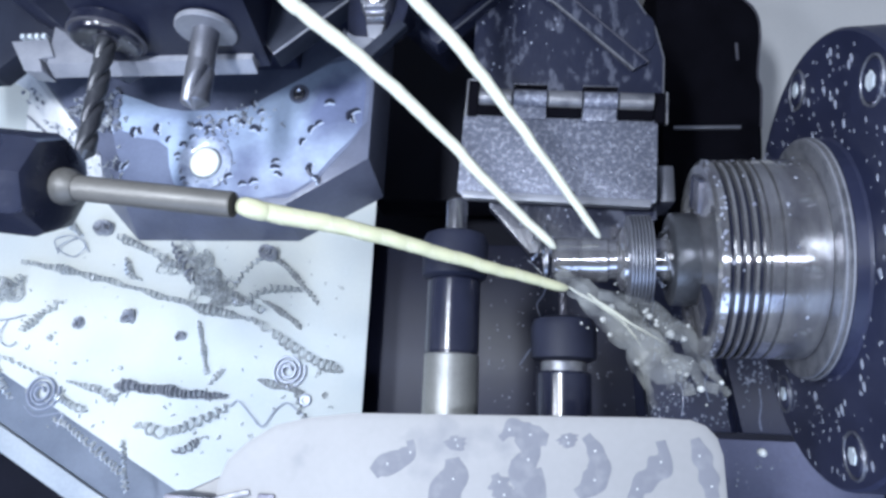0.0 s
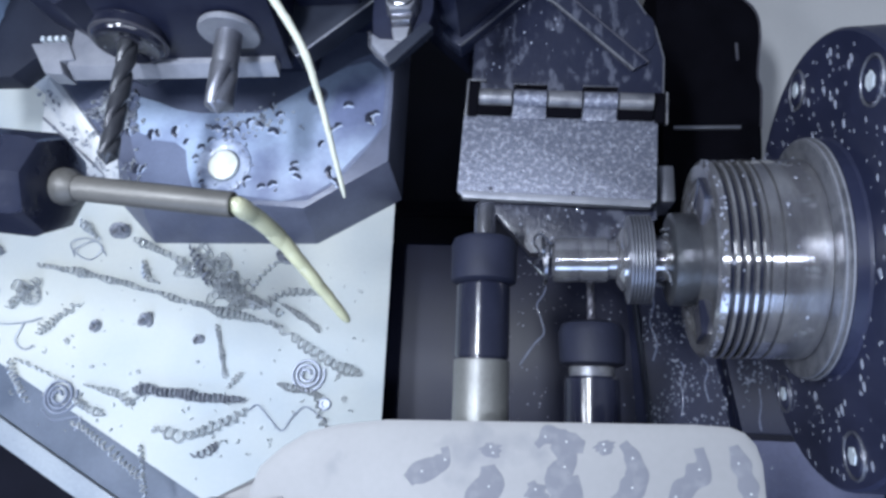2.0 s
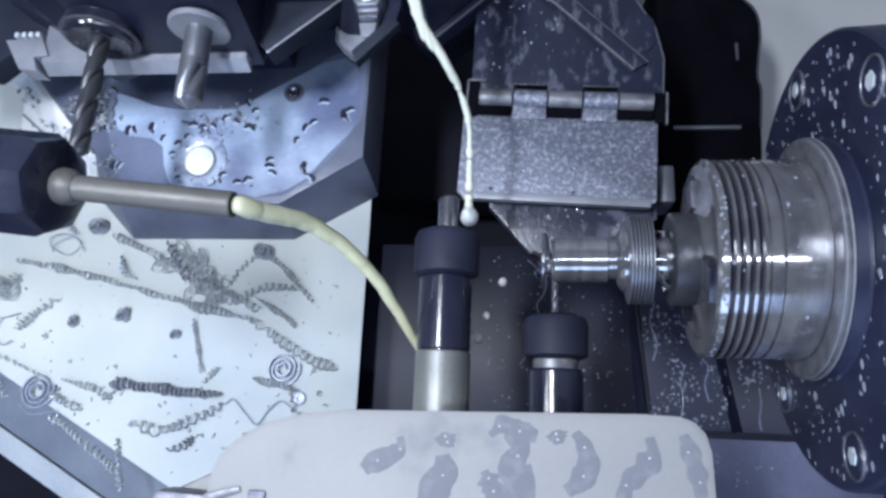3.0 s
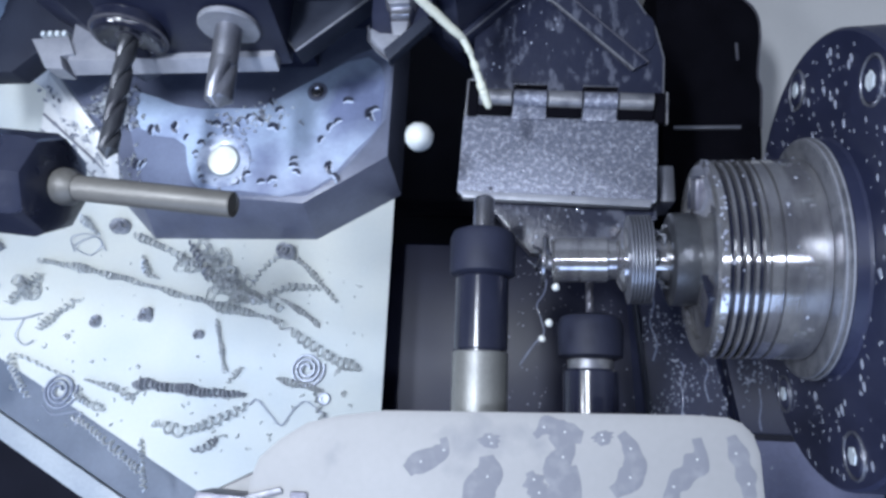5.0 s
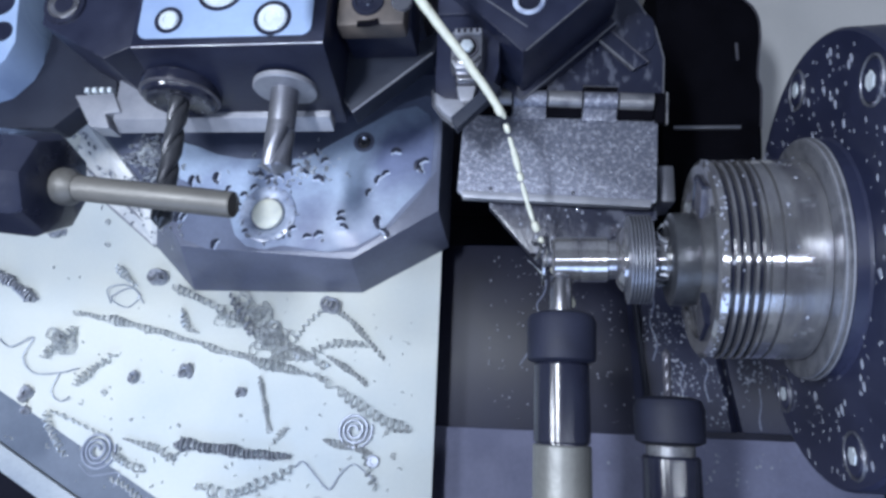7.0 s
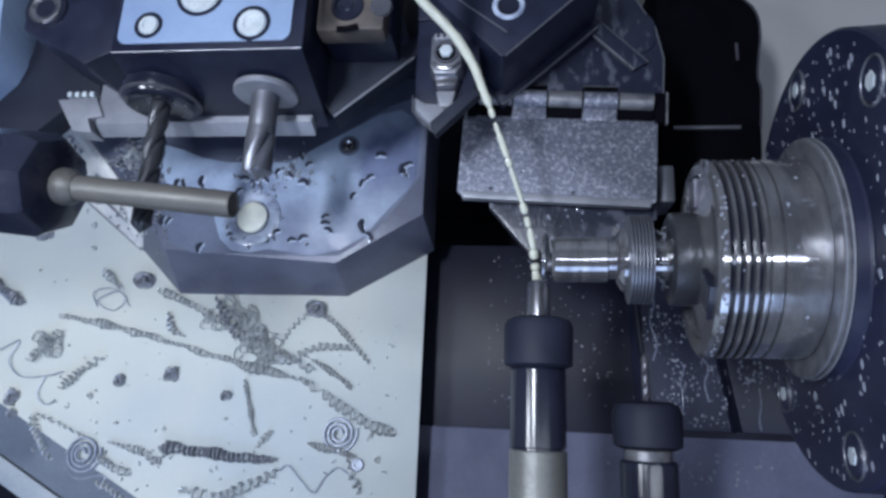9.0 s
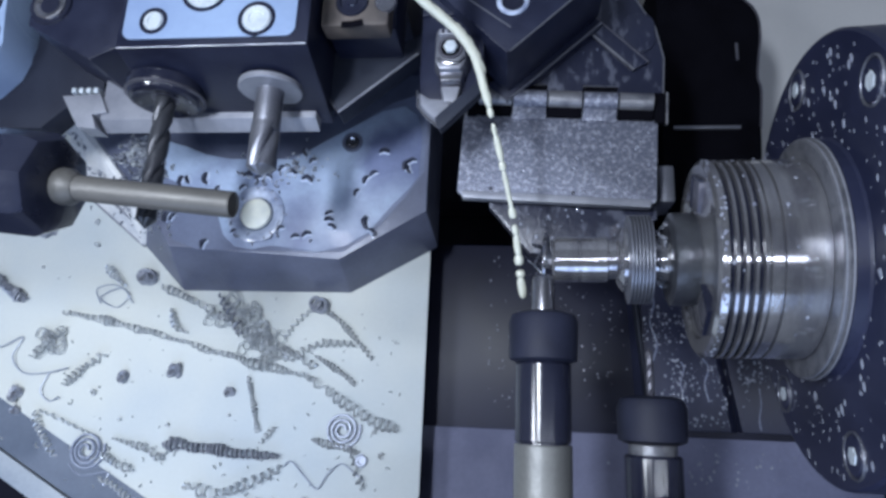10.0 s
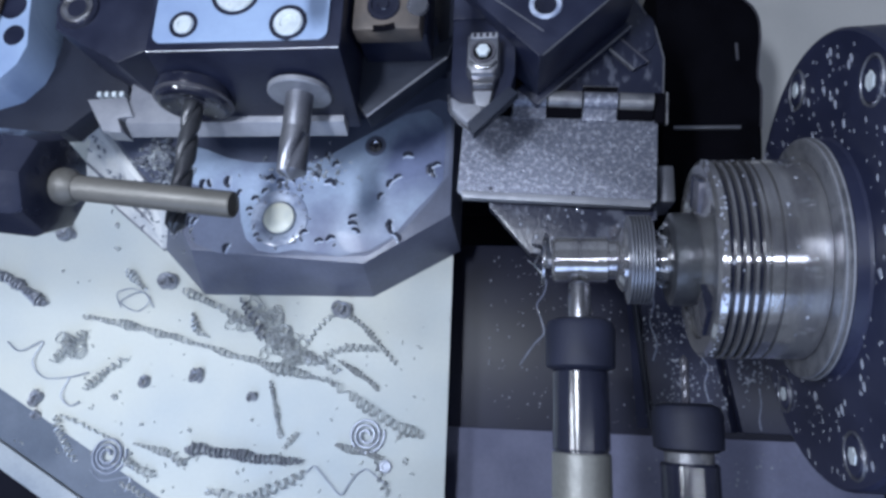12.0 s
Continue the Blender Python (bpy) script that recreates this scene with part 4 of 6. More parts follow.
coil("curled_chip", [(-330.5, -10.9), (-325.9, -20.4), (-316.6, -31.3), (-309.0, -39.2)], 2.4, 3.6, 0.5, CHIP, z=0.0, label="short springy steel chip near table edge")
coil("curled_chip", [(-274.3, -36.1), (-262.7, -42.9), (-251.0, -46.0)], 2.6, 3.8, 0.55, CHIP, z=0.0, label="short tangled steel chip near table edge")
coil("curled_chip", [(-182.9, -69.8), (-173.1, -67.5), (-165.8, -61.6)], 2.2, 3.4, 0.5, CHIP_DARK, z=0.0, label="short dark steel chip near table edge")
coil("curled_chip", [(-164.3, -24.4), (-159.1, -18.6), (-154.9, -13.7)], 1.8, 3.2, 0.5, CHIP, z=0.0, label="short bent steel chip on white table")
flat_spiral("spiral_chip", -286.9, -34.5, 13.0)
flat_spiral("spiral_chip", -108.0, -13.6, 12.0)
ring_chip("ring_chip", -94.5, -32.8, 4.2)
chip_lump("chip_lump", -270.5, 15.6, 5.0)
chip_lump("chip_lump", -233.7, 21.6, 6.0)
chip_lump("chip_lump", -348.2, 1.0, 5.5)
chip_lump("chip_lump", -345.9, -9.4, 5.0)
chip_lump("chip_lump", -190.1, 8.9, 4.5)
chip_lump("chip_lump", -132.2, 69.9, 6.5)
chip_lump("chip_lump", -262.8, 86.8, 7.0)
chip_lump("chip_lump", -166.0, -16.1, 2.5)
chip_lump("chip_lump", -232.2, -16.1, 2.0)
chip_lump("chip_lump", -267.6, -13.8, 1.6)
chip_lump("chip_lump", -289.6, 3.2, 2.6)
chip_lump("chip_lump", -153.2, 33.2, 3.5)
chip_lump("chip_lump", -212.6, -54.4, 3.0)
chip_lump("chip_lump", -350.9, 124.6, 9.0)
chip_lump("chip_lump", -347.8, 93.8, 2.0)
chip_lump("chip_lump", -307.1, 111.8, 2.2)
chip_lump("chip_lump", -310.3, 129.5, 2.5)
chip_lump("chip_lump", -188.8, -7.9, 1.5)
chip_lump("chip_lump", -80.6, -28.3, 2.5)
chip_lump("chip_lump", -87.0, -14.4, 1.6)
tangle("tangled_chips", -177.5, 52.0, 22.0, 16)
tangle("tangled_chips", -164.0, 40.6, 16.0, 8)
tangle("tangled_chips", -328.7, 37.6, 10.0, 5)
tangle("tangled_chips", -199.6, 63.4, 12.0, 6)


# small swarf on the riser plate and about the table
def crumbs(name, spots, z, mat, label):
    ran = random.Random(len(spots) * 31 + int(z))
    b = bmesh.new()
    for x, y, sx, sy, n, size in spots:
        for k in range(n):
            cx, cy = ran.gauss(x, sx), ran.gauss(y, sy)
            rr, a0 = size * ran.uniform(0.7, 1.6), ran.uniform(0, 6)
            dx, dy = ran.uniform(-0.4, 0.4) * size, ran.uniform(-0.4, 0.4) * size
            pts = [(cx + dx * i * 0.5 + rr * 0.6 * math.cos(a0 + i * 0.8), cy + dy * i * 0.5 + rr * 0.6 * math.sin(a0 + i * 0.8), z + 0.4 + 0.3 * size * abs(math.sin(i + a0))) for i in range(ran.choice((3, 3, 4, 5)))]
            swept(pts, ran.uniform(0.18, 0.42) * size, 4, b, flat=1.9)
    return rides(solid(name, b, mat, (spots[0][0], spots[0][1], z), label, "metal chips", kind="stuff"))


def wedge_chip(name, x, y, z, size, turn):
    """A dark bent flake standing in the film, with a pale rim of coolant drawn up round it."""
    ran = random.Random(int(x * 13 + y * 7))
    t = rides(thing(name, (x, y, z), "dark bent steel flake standing in milky coolant", "metal chip", "steel flakes on the riser plate"))
    m = Matrix.Translation((x, y, z)) @ Matrix.Rotation(radians(turn), 4, "Z")
    line = [(-0.9 * size + 1.8 * size * i / 7, 0.35 * size * math.sin(i * 0.45) + ran.uniform(-0.12, 0.12) * size, 0.8 + 0.25 * size * math.sin(i * 0.4)) for i in range(8)]
    b = swept(line, 0.42 * size, 5, flat=0.8, taper=lambda u: 0.35 + 0.65 * math.sin(math.pi * (0.15 + 0.7 * u)) + 0.25 * noise.noise((u * 4, x, y)))
    bmesh.ops.transform(b, matrix=m, verts=b.verts)
    part("flake", b, SWARF_DARK, t)
    rim = [(p[0] * 1.12, p[1] - 0.42 * size, 0.1) for p in line]
    b = swept(rim, 0.34 * size, 6, flat=0.5, taper=lambda u: 0.2 + 0.8 * math.sin(math.pi * (0.05 + 0.9 * u)))
    bmesh.ops.transform(b, matrix=m, verts=b.verts)
    part("rim", b, MENISCUS, t, "pale rim of coolant")


for x, y, size, turn in ((-208, 150, 3.6, 100), (-199, 142, 2.2, 60), (-226, 148, 3.2, 80), (-221, 149, 2.6, 110), (-181, 143, 2.2, 40), (-187.4, 138, 2.4, 30), (-190.5, 130, 2.0, 10), (-178, 152, 2.8, 0),
                         (-171, 150, 2.4, 20), (-163, 151, 2.2, -30), (-154.7, 157, 2.4, 50), (-146.5, 154, 2.6, -20), (-136, 149, 3.6, -20), (-139, 168.6, 2.6, 110), (-133.4, 162.4, 2.4, 30), (-151.4, 114.3, 2.4, 25),
                         (-132.8, 110.6, 2.8, 20), (-140.3, 108.6, 2.4, 10), (-118.8, 125.3, 2.4, 20), (-118.4, 120.5, 2.8, 0), (-116, 115.6, 2.6, -20), (-92.7, 118.7, 4.0, 100), (-88.6, 112, 3.0, -50),
                         (-101, 139.6, 2.4, 60), (-95.5, 148.8, 2.8, 60), (-90.4, 153.2, 2.4, 30), (-84, 168.8, 3.0, 0), (-68.5, 159.2, 3.4, 60), (-65, 162.2, 2.6, 20), (-66.4, 156.2, 2.6, 110), (-203.4, 103, 3.0, 70),
                         (-232.6, 121.5, 3.0, 80), (-228.5, 121.5, 2.4, 60), (-183.4, 112, 2.0, 20), (-250, 160, 3.0, 40), (-244, 150, 2.6, 110)):
    wedge_chip("steel_flake", x, y, 38.8, size * 1.2, turn)
crumbs("plate_swarf", [(-262, 168, 9, 8, 46, 3.0), (-250, 158, 7, 7, 26, 2.6), (-165, 153, 13, 4, 10, 2.6), (-146, 158, 9, 5, 12, 2.6), (-240, 118, 6, 5, 10, 2.0), (-150, 112, 8, 4, 4, 2.0)],
       38.8, CHIP_DARK, "dark steel swarf scattered on the wet riser plate")
crumbs("bright_plate_swarf", [(-262, 166, 9, 8, 40, 2.6), (-250, 156, 8, 8, 26, 2.4), (-158, 155, 16, 5, 34, 1.6), (-136, 164, 8, 5, 16, 1.6), (-240, 120, 8, 7, 14, 2.0)],
       38.8, CHIP, "bright steel swarf scattered on the wet riser plate")
ring = []
for k in range(22):
    a = 2 * math.pi * k / 22
    ring.append((-169.4 + 19 * math.cos(a), 124.4 + 18 * math.sin(a), 1.6, 1.6, 1, 2.0))
crumbs("plug_swarf", ring, 39.0, CHIP_DARK, "steel crumbs ringed round the cream plug")
crumbs("ledge_swarf", [(-292, 152, 10, 9, 22, 2.4), (-318, 184, 8, 7, 18, 2.4), (-272, 130, 6, 6, 10, 2.2)], 28, CHIP_DARK, "dark swarf caught on the bright chamfer")
crumbs("table_swarf", [(-240, 30, 60, 40, 26, 1.1), (-120, 10, 40, 40, 22, 1.2), (-300, -5, 30, 25, 18, 1.2), (-150, -45, 50, 14, 20, 1.6), (-240, -40, 40, 14, 22, 1.8), (-90, 40, 18, 20, 10, 1.0)],
       0.0, CHIP, "fine steel swarf strewn over the white table")

# ---- coolant drops clinging to things ----
ran = random.Random(5)
spots = []
for k in range(420):
    a, r = ran.uniform(0, 2 * math.pi), 93 * math.sqrt(ran.uniform(0.25, 0.97))
    spots.append(((131.6, 72 + r * math.cos(a), 140 + r * math.sin(a)), (-1, 0, 0), ran.choice((0.3, 0.3, 0.4, 0.5, 0.6, 0.8, 1.2))))


def on_spindle(p, n, deg=TILT):
    m = Matrix.Rotation(radians(deg), 3, "Y")
    return tuple(m @ (Vector(p) - Vector((78, 72, 140))) + Vector((78, 72, 140))), tuple(m @ Vector(n))


spots = [(*on_spindle(p, n, FLANGE_TILT), r) for p, n, r in spots]
drops("flange_drops", spots, DROP, (132, 72, 140), "milky coolant drops on the navy flange", 1.9)
spots = []
while len(spots) < 760:
    x, y = ran.uniform(88, 170), ran.uniform(-2, 98)
    if noise.noise((x * 0.06, y * 0.05, 1.7)) + ran.uniform(-0.35, 0.35) < 0.02 or x + 0.1 * y > 176:
        continue
    deep = -18.8 if x < 142 - 0.14 * y else -21.8 if x > 150 and y < 58 else -29.8
    spots.append(((x, y, deep), (0, 0, 1), ran.choice((0.25, 0.3, 0.4, 0.5, 0.7, 1.0))))
for k in range(150):
    x, y = ran.uniform(-20, 84), ran.uniform(-4, 118)
    spots.append(((x, y, -29.8), (0, 0, 1), ran.choice((0.25, 0.35, 0.5, 0.7))))
for k in range(70):
    spots.append(((ran.gauss(130, 25), ran.uniform(-40, -12), -25.8), (0, 0, 1), ran.choice((0.4, 0.6, 1.0))))
drops("pan_drops", spots, DROP, (110, 50, -30), "milky coolant drops in the dark pan")
spots = []
for k in range(160):
    x, y = ran.uniform(-26, 73), ran.uniform(117, 160)
    spots.append(((x, y, 101.1), (0, 0, 1), ran.choice((0.25, 0.35, 0.5, 0.8))))
for k in range(45):
    spots.append(((ran.uniform(-22, 50), ran.uniform(188, 250), 99.5), (0, 0, 1), ran.choice((0.3, 0.5, 0.8))))
for k in range(30):
    spots.append(((ran.uniform(0, 60), ran.uniform(92, 112), 92.1), (0, 0, 1), ran.choice((0.4, 0.7, 1.0))))
drops("cover_drops", spots, DROP, (25, 150, 100), "milky coolant drops on the hinged cover")
spots = []
for k in range(90):
    a, s = ran.uniform(0.1, 3.0), ran.choice((ran.uniform(86, 120), ran.uniform(82.4, 85), ran.uniform(82.4, 85)))
    r = 44.3
    spots.append(((s, 72 - r * math.cos(a), 140 + r * math.sin(a)), (0, -math.cos(a), math.sin(a)), ran.choice((0.3, 0.4, 0.6, 0.8))))
spots = [(*on_spindle(p, n), r) for p, n, r in spots]
drops("nose_drops", spots, DROP, (100, 72, 140), "milky coolant drops on the chuck nose")

# ---- coolant trickling over the pan ----
def trickle(points, width, z):
    b = swept(curve([(x, y, z) for x, y in points], 60), width, 6, flat=0.35, taper=lambda u: 0.75 + 0.5 * noise.noise((u * 9, points[0][0], 1.3)))
    return solid("coolant_trickle", b, THIN, (*points[0], z), "thin milky trickle of coolant winding over the pan", "coolant trickle", "coolant trickles")


trickle([(9, 112), (15.8, 105.8), (22.4, 97), (21, 87), (16, 78.4), (19, 68.2), (21, 58), (14, 49.8), (4, 35)], 0.6, -29.6)
trickle([(112, 40), (114, 35.4), (111.4, 26), (112.6, 16), (111, 4)], 0.6, -18.8)
trickle([(128, 52), (126, 44), (130, 36), (127, 26), (129, 14)], 0.6, -18.8)
trickle([(162.6, 24), (163, 13.8), (161.2, 4), (161.8, -3)], 0.6, -21.8)
trickle([(92, 92), (96, 80), (93, 66), (97, 52), (94, 40)], 0.6, -18.8)

# ---- the coolant jets: short lengths of stream, each free to fly ----
def stream(count, radius, label, mat=COOLANT, beads=False):
    """Slugs of one jet, from the nozzle on; with beads its far half breaks up into drops."""
    out = []
    ran = random.Random(count * 10 + int(radius * 10))
    for i in range(count):
        k = i / (count - 1)
        r, length = radius * (1.0 - 0.4 * k), 14.0 if i == 0 else 26.0 - 3.0 * k
        if beads and k > 0.36:
            r, length = radius * ran.uniform(0.5, 1.05), ran.choice((4.5, 6, 9, 13, 15)) * (1.2 - 0.35 * k)
        shape = ((0.5, 0.02), (0.47, 0.45), (0.4, 0.76), (0.25, 0.95))
        b = lathe([(-u * length, w * r) for u, w in shape] + [(0, r)] + [(u * length, w * r) for u, w in reversed(shape)], (0, 0, 0), (0, 0, 1), 12)
        for v in b.verts:
            v.co.x += 0.16 * r * noise.noise((v.co.z * 0.12, i, 0.5))
            v.co.y += 0.16 * r * noise.noise((v.co.z * 0.12, i, 9.5))
        out.append(solid("coolant_slug", b, mat, (0, 0, 0), label, "coolant jet", "coolant jets"))
    return out


LOW_HOME = (Vector((-118, 71.8, 220)), tip_way)
MID_HOME = (Vector((-108, 200, 219)), Vector((0.15, -0.8, -0.45)).normalized())
TOP_HOME = (Vector((-46, 197, 219)), Vector((0.1, -0.8, -0.45)).normalized())
LOW_1, LOW_2, LOW_3 = [(stream(13, 3.9, "pale yellow slug of coolant from the tube", COOLANT_RICH), {}, *LOW_HOME) for k in range(3)]
MID_1, MID_2 = [(stream(14, r, "pale yellow slug of falling coolant"), {}, *MID_HOME) for r in (3.7, 2.0)]
TOP_1, TOP_2 = [(stream(n, r, "pale yellow slug of falling coolant", beads=broken), {}, *TOP_HOME) for n, r, broken in ((15, 3.2, False), (20, 2.2, True))]


def lined(at, way):
    return Matrix.Translation(Vector(at) * MM) @ Vector((0, 0, 1)).rotation_difference(Vector(way)).to_matrix().to_4x4()


def flow(jet, t, *points):
    """At t seconds the jet stands along these points."""
    slugs, table_of, home, way = jet
    n = len(slugs)
    line = curve(points, 4 * n)
    table_of[t] = [lined(line[4 * i + 2], line[4 * i + 4] - line[4 * i]) for i in range(n)]


def shut(jet, t):
    """At t seconds the jet is shut and its slugs wait in the nozzle."""
    slugs, table_of, home, way = jet
    table_of[t] = [lined(home - way * 2.0 * i, way) for i in range(len(slugs))]


def spent(jet, t):
    """From t seconds on the stream has broken off and falls into the sump."""
    slugs, table_of, home, way = jet
    last = table_of[t]
    for dt, dx, dy, dz, spread in ((0.06, 2, -8, -60, 6), (0.12, 4, -16, -200, 12), (0.2, 6, -24, -560, 16)):
        table_of[t + dt] = [Matrix.Translation(Vector((dx, dy - spread * i / len(slugs), dz)) * MM) @ m for i, m in enumerate(last)]
    table_of[12.0] = table_of[t + 0.2]


def drip(radius, label, *rows):
    """A drop that waits in its nozzle, flies once past these places and ends in the sump."""
    b = bmesh.new()
    bmesh.ops.create_icosphere(b, subdivisions=2, radius=radius)
    for v in b.verts:
        v.co.z *= 1.25 + 0.5 * ((radius * 7) % 1)
        v.co *= 1 + 0.22 * noise.noise(v.co * (0.6 / radius) + Vector((rows[0][0], radius, 0)))
    return solid("coolant_drop", b, DRIP, (0, 0, 0), label, "coolant drop", "coolant drops"), rows


def strand(t, radius, *points, flat=1.0, mat=COOLANT):
    """A curling thread of splashed coolant that is in the air at t seconds."""
    line = curve(points, 20)
    mid = line[10]
    b = swept([p - mid + Vector((noise.noise((i * 0.4, radius, t)), noise.noise((i * 0.4, radius, 5.0)), 0)) * radius * 0.8 for i, p in enumerate(line)],
              radius, 10, flat=flat, taper=lambda u: 0.35 + 0.65 * math.sin(math.pi * min(1, u * 1.1 + 0.05)) + 0.2 * noise.noise((u * 6, radius, 2.0)))
    ob = solid("coolant_strand", b, mat, (0, 0, 0), "curling thread of splashed pale coolant", "coolant splash", "coolant splashes")
    x, y, z = mid
    rows = [(t, x, y, z), (t + 0.12, x + 3, y - 12, z - 50), (t + 0.3, x + 7, y - 26, z - 160), (t + 0.45, x + 9, y - 40, -400), (12, x + 9, y - 40, -400)]
    if t > 0:
        rows = [(0, -300, 90, 235), (t - 0.2, -300, 90, 235)] + rows
    return ob, rows


def slide_rows(base):
    rows = []
    for t, x, y in ((0, -45.8, 37.1), (0.5, -42.2, 37.2), (1, -38.6, 37.3), (1.5, -35.1, 37.5), (1.7, -33.8, 37.5), (1.9, -32.4, 37.4), (2.0, -32.1, 35.1), (2.1, -33.2, 35.1),
                    (2.2, -50.5, 35.2), (2.3, -54.4, 35.8), (2.4, -53.9, 37.8), (2.5, -53.1, 38.0), (3, -49.8, 38.2), (3.2, -48.4, 38.3), (4.8, -34.2, 38.6), (5.0, -32.7, 38.6),
                    (5.1, -32.3, 38.2), (5.2, -31.8, 28.5), (5.3, -31.0, 15.2), (5.4, -30.3, 7.6), (5.5, -29.7, 7.4), (5.6, -8.2, -2.4), (5.7, -6.7, -2.6), (5.8, -5.2, -0.6),
                    (6, -3.5, 0), (6.5, 0, 0), (7, 3.6, 0), (7.2, 5.1, 0), (8.2, 11.7, -0.1), (8.6, 11.85, -0.2), (8.7, 11.85, -2.6), (8.8, 11.8, -2.7), (8.9, -6.4, -2.7), (9, -6.7, -2.6),
                    (9.5, -6.7, -2.56), (9.6, -6.7, -1.4), (9.7, -6.3, -0.5), (9.8, -5.8, -0.1), (10, -4.5, -0.1), (10.5, -0.4, 0), (10.6, 0.7, -0.1), (10.7, 3.1, -0.3), (10.8, 4.8, -0.4),
                    (10.9, 5.7, -0.45), (11, 6.5, -0.45), (11.5, 9.9, -0.35), (11.7, 11.2, -0.4), (11.8, 11.8, -0.5), (11.9, 11.85, -2.5), (12, 11.85, -2.76)):
        rows.append((t, pose((base[0] + x) * MM, (base[1] + y) * MM, base[2] * MM)))
    return rows



# loose swarf hanging at the workpiece
b = bmesh.new()
for k in range(9):
    x0, a0, rr = ran.uniform(62, 72), ran.uniform(0, 6.28), ran.uniform(9, 17)
    pts = [(x0 + 0.8 * i * ran.uniform(0.4, 1) - 3, 72 + rr * math.cos(a0 + i * 0.1) + ran.uniform(-1, 1), 140 + rr * math.sin(a0 + i * 0.1) + ran.uniform(-1, 1)) for i in range(9)]
    swept(pts, 0.5, 4, b, flat=1.8)
swarf = solid("spindle_swarf", b, CHIP_DARK, (67, 72, 140), "dull steel swarf caught at the workpiece's neck", "metal chips", kind="stuff")


DRIPS = []


def motions():
    for ob in SLIDE:
        walk(ob, slide_rows(BASES[ob.name]))
    flow(LOW_1, 0.00, (-100.9, 70.2, 218), (-64.1, 68.0, 198), (-21.5, 62.0, 174), (18.2, 56.4, 152))
    flow(LOW_1, 0.50, (-100.9, 70.2, 218), (-82.0, 71.2, 200), (-59.3, 65.4, 178), (-35.9, 53.8, 160))
    flow(LOW_1, 1.00, (-101, 70, 220), (-82, 70, 198), (-64, 65, 179), (-33, 49, 150))
    flow(LOW_1, 1.20, (-101, 70, 220), (-88, 71, 183), (-72, 58, 144), (-61, 25, 100))
    flow(LOW_2, 2.00, (-100.9, 69.8, 218), (-98.1, 69.0, 208), (-93.3, 64.1, 192), (-85.1, 53.2, 176), (-76.8, 42.1, 160))
    flow(LOW_2, 2.20, (-100.3, 67.9, 205), (-98.2, 63.0, 185), (-94.2, 52.9, 165), (-88.6, 38.4, 145), (-84.4, 19.4, 125))
    flow(LOW_3, 2.75, (-101, 70, 220), (-84, 71, 194), (-64, 59, 165), (-57, 35, 140))
    flow(LOW_3, 3.00, (-101, 70, 220), (-81, 71, 189), (-62, 57, 161), (-45, 30, 130))
    flow(LOW_3, 3.20, (-101, 70, 220), (-83, 70, 196), (-65, 53, 169), (-51, 10, 130))
    flow(LOW_3, 3.40, (-96, 69, 220), (-80, 65, 188), (-64, 41, 150), (-53, 2, 110))
    flow(MID_1, 0.00, (-101.1, 169.9, 205), (-67.4, 147.1, 190), (-33.7, 120.6, 172), (-11.0, 99.3, 161), (14.1, 77.6, 150))
    flow(MID_1, 0.50, (-102.6, 170.0, 205), (-78.7, 149.0, 186), (-55.3, 127.4, 168), (-32.5, 104.0, 152), (-25.2, 93.0, 146))
    flow(MID_1, 1.00, (-102.6, 170.0, 205), (-78.7, 149.0, 186), (-55.3, 127.4, 168), (-32.5, 104.0, 152), (-25.2, 93.0, 146))
    flow(MID_1, 1.20, (-103, 169, 205), (-79, 147, 183), (-61, 114, 160), (-31, 46, 120))
    flow(MID_1, 1.28, (-106, 159, 205), (-90, 129, 175), (-69, 81, 138), (-55, 19, 100))
    flow(MID_2, 2.00, (-106, 171, 205), (-95, 154, 192), (-89, 136, 179), (-81, 102, 160))
    flow(MID_2, 2.20, (-98, 151, 205), (-87, 123, 177), (-78, 89, 150), (-71, 45, 120))
    flow(TOP_1, 0.00, (-45.0, 167.8, 205), (-26.5, 151.8, 194), (-4.9, 128.5, 180), (16.3, 104.5, 165), (33.6, 83.9, 152))
    flow(TOP_2, 2.42, (-43, 168, 205), (-39, 164, 201), (-36, 158, 197), (-32, 150, 190))
    flow(TOP_2, 2.50, (-42, 167, 205), (-30, 152, 191), (-26, 129, 174), (-28, 107, 160))
    flow(TOP_2, 2.80, (-42, 167, 205), (-28, 145, 189), (-16, 105, 166), (3, 35, 130))
    flow(TOP_2, 3.00, (-43.2, 169.1, 205), (-40.6, 159.0, 198), (-33.1, 149.7, 188), (-26.2, 140.3, 176), (-22.0, 128.9, 166), (-21.6, 113.3, 157), (-22.0, 91.1, 145))
    flow(TOP_2, 3.50, (-43, 167, 205), (-33, 151, 193), (-16, 117, 170), (2, 46, 130))
    flow(TOP_2, 3.90, (-43, 167, 205), (-23, 146, 187), (-9, 122, 171), (6, 84, 150))
    flow(TOP_2, 4.30, (-42, 167, 205), (-28, 150, 190), (-9, 108, 161), (16, 37, 120))
    flow(TOP_2, 4.80, (-43, 167, 205), (-26, 148, 189), (-11, 126, 174), (7, 84, 150))
    flow(TOP_2, 5.00, (-42, 167, 205), (-31, 163, 191), (-23, 159, 181), (-14, 142, 160))
    flow(TOP_2, 5.20, (-42, 167, 205), (-21, 142, 186), (4, 100, 160), (34, 46, 130))
    flow(TOP_2, 5.50, (-43, 167, 205), (-28, 143, 184), (-2, 109, 156), (11, 78, 135), (18, 48, 118), (24, 14, 100))
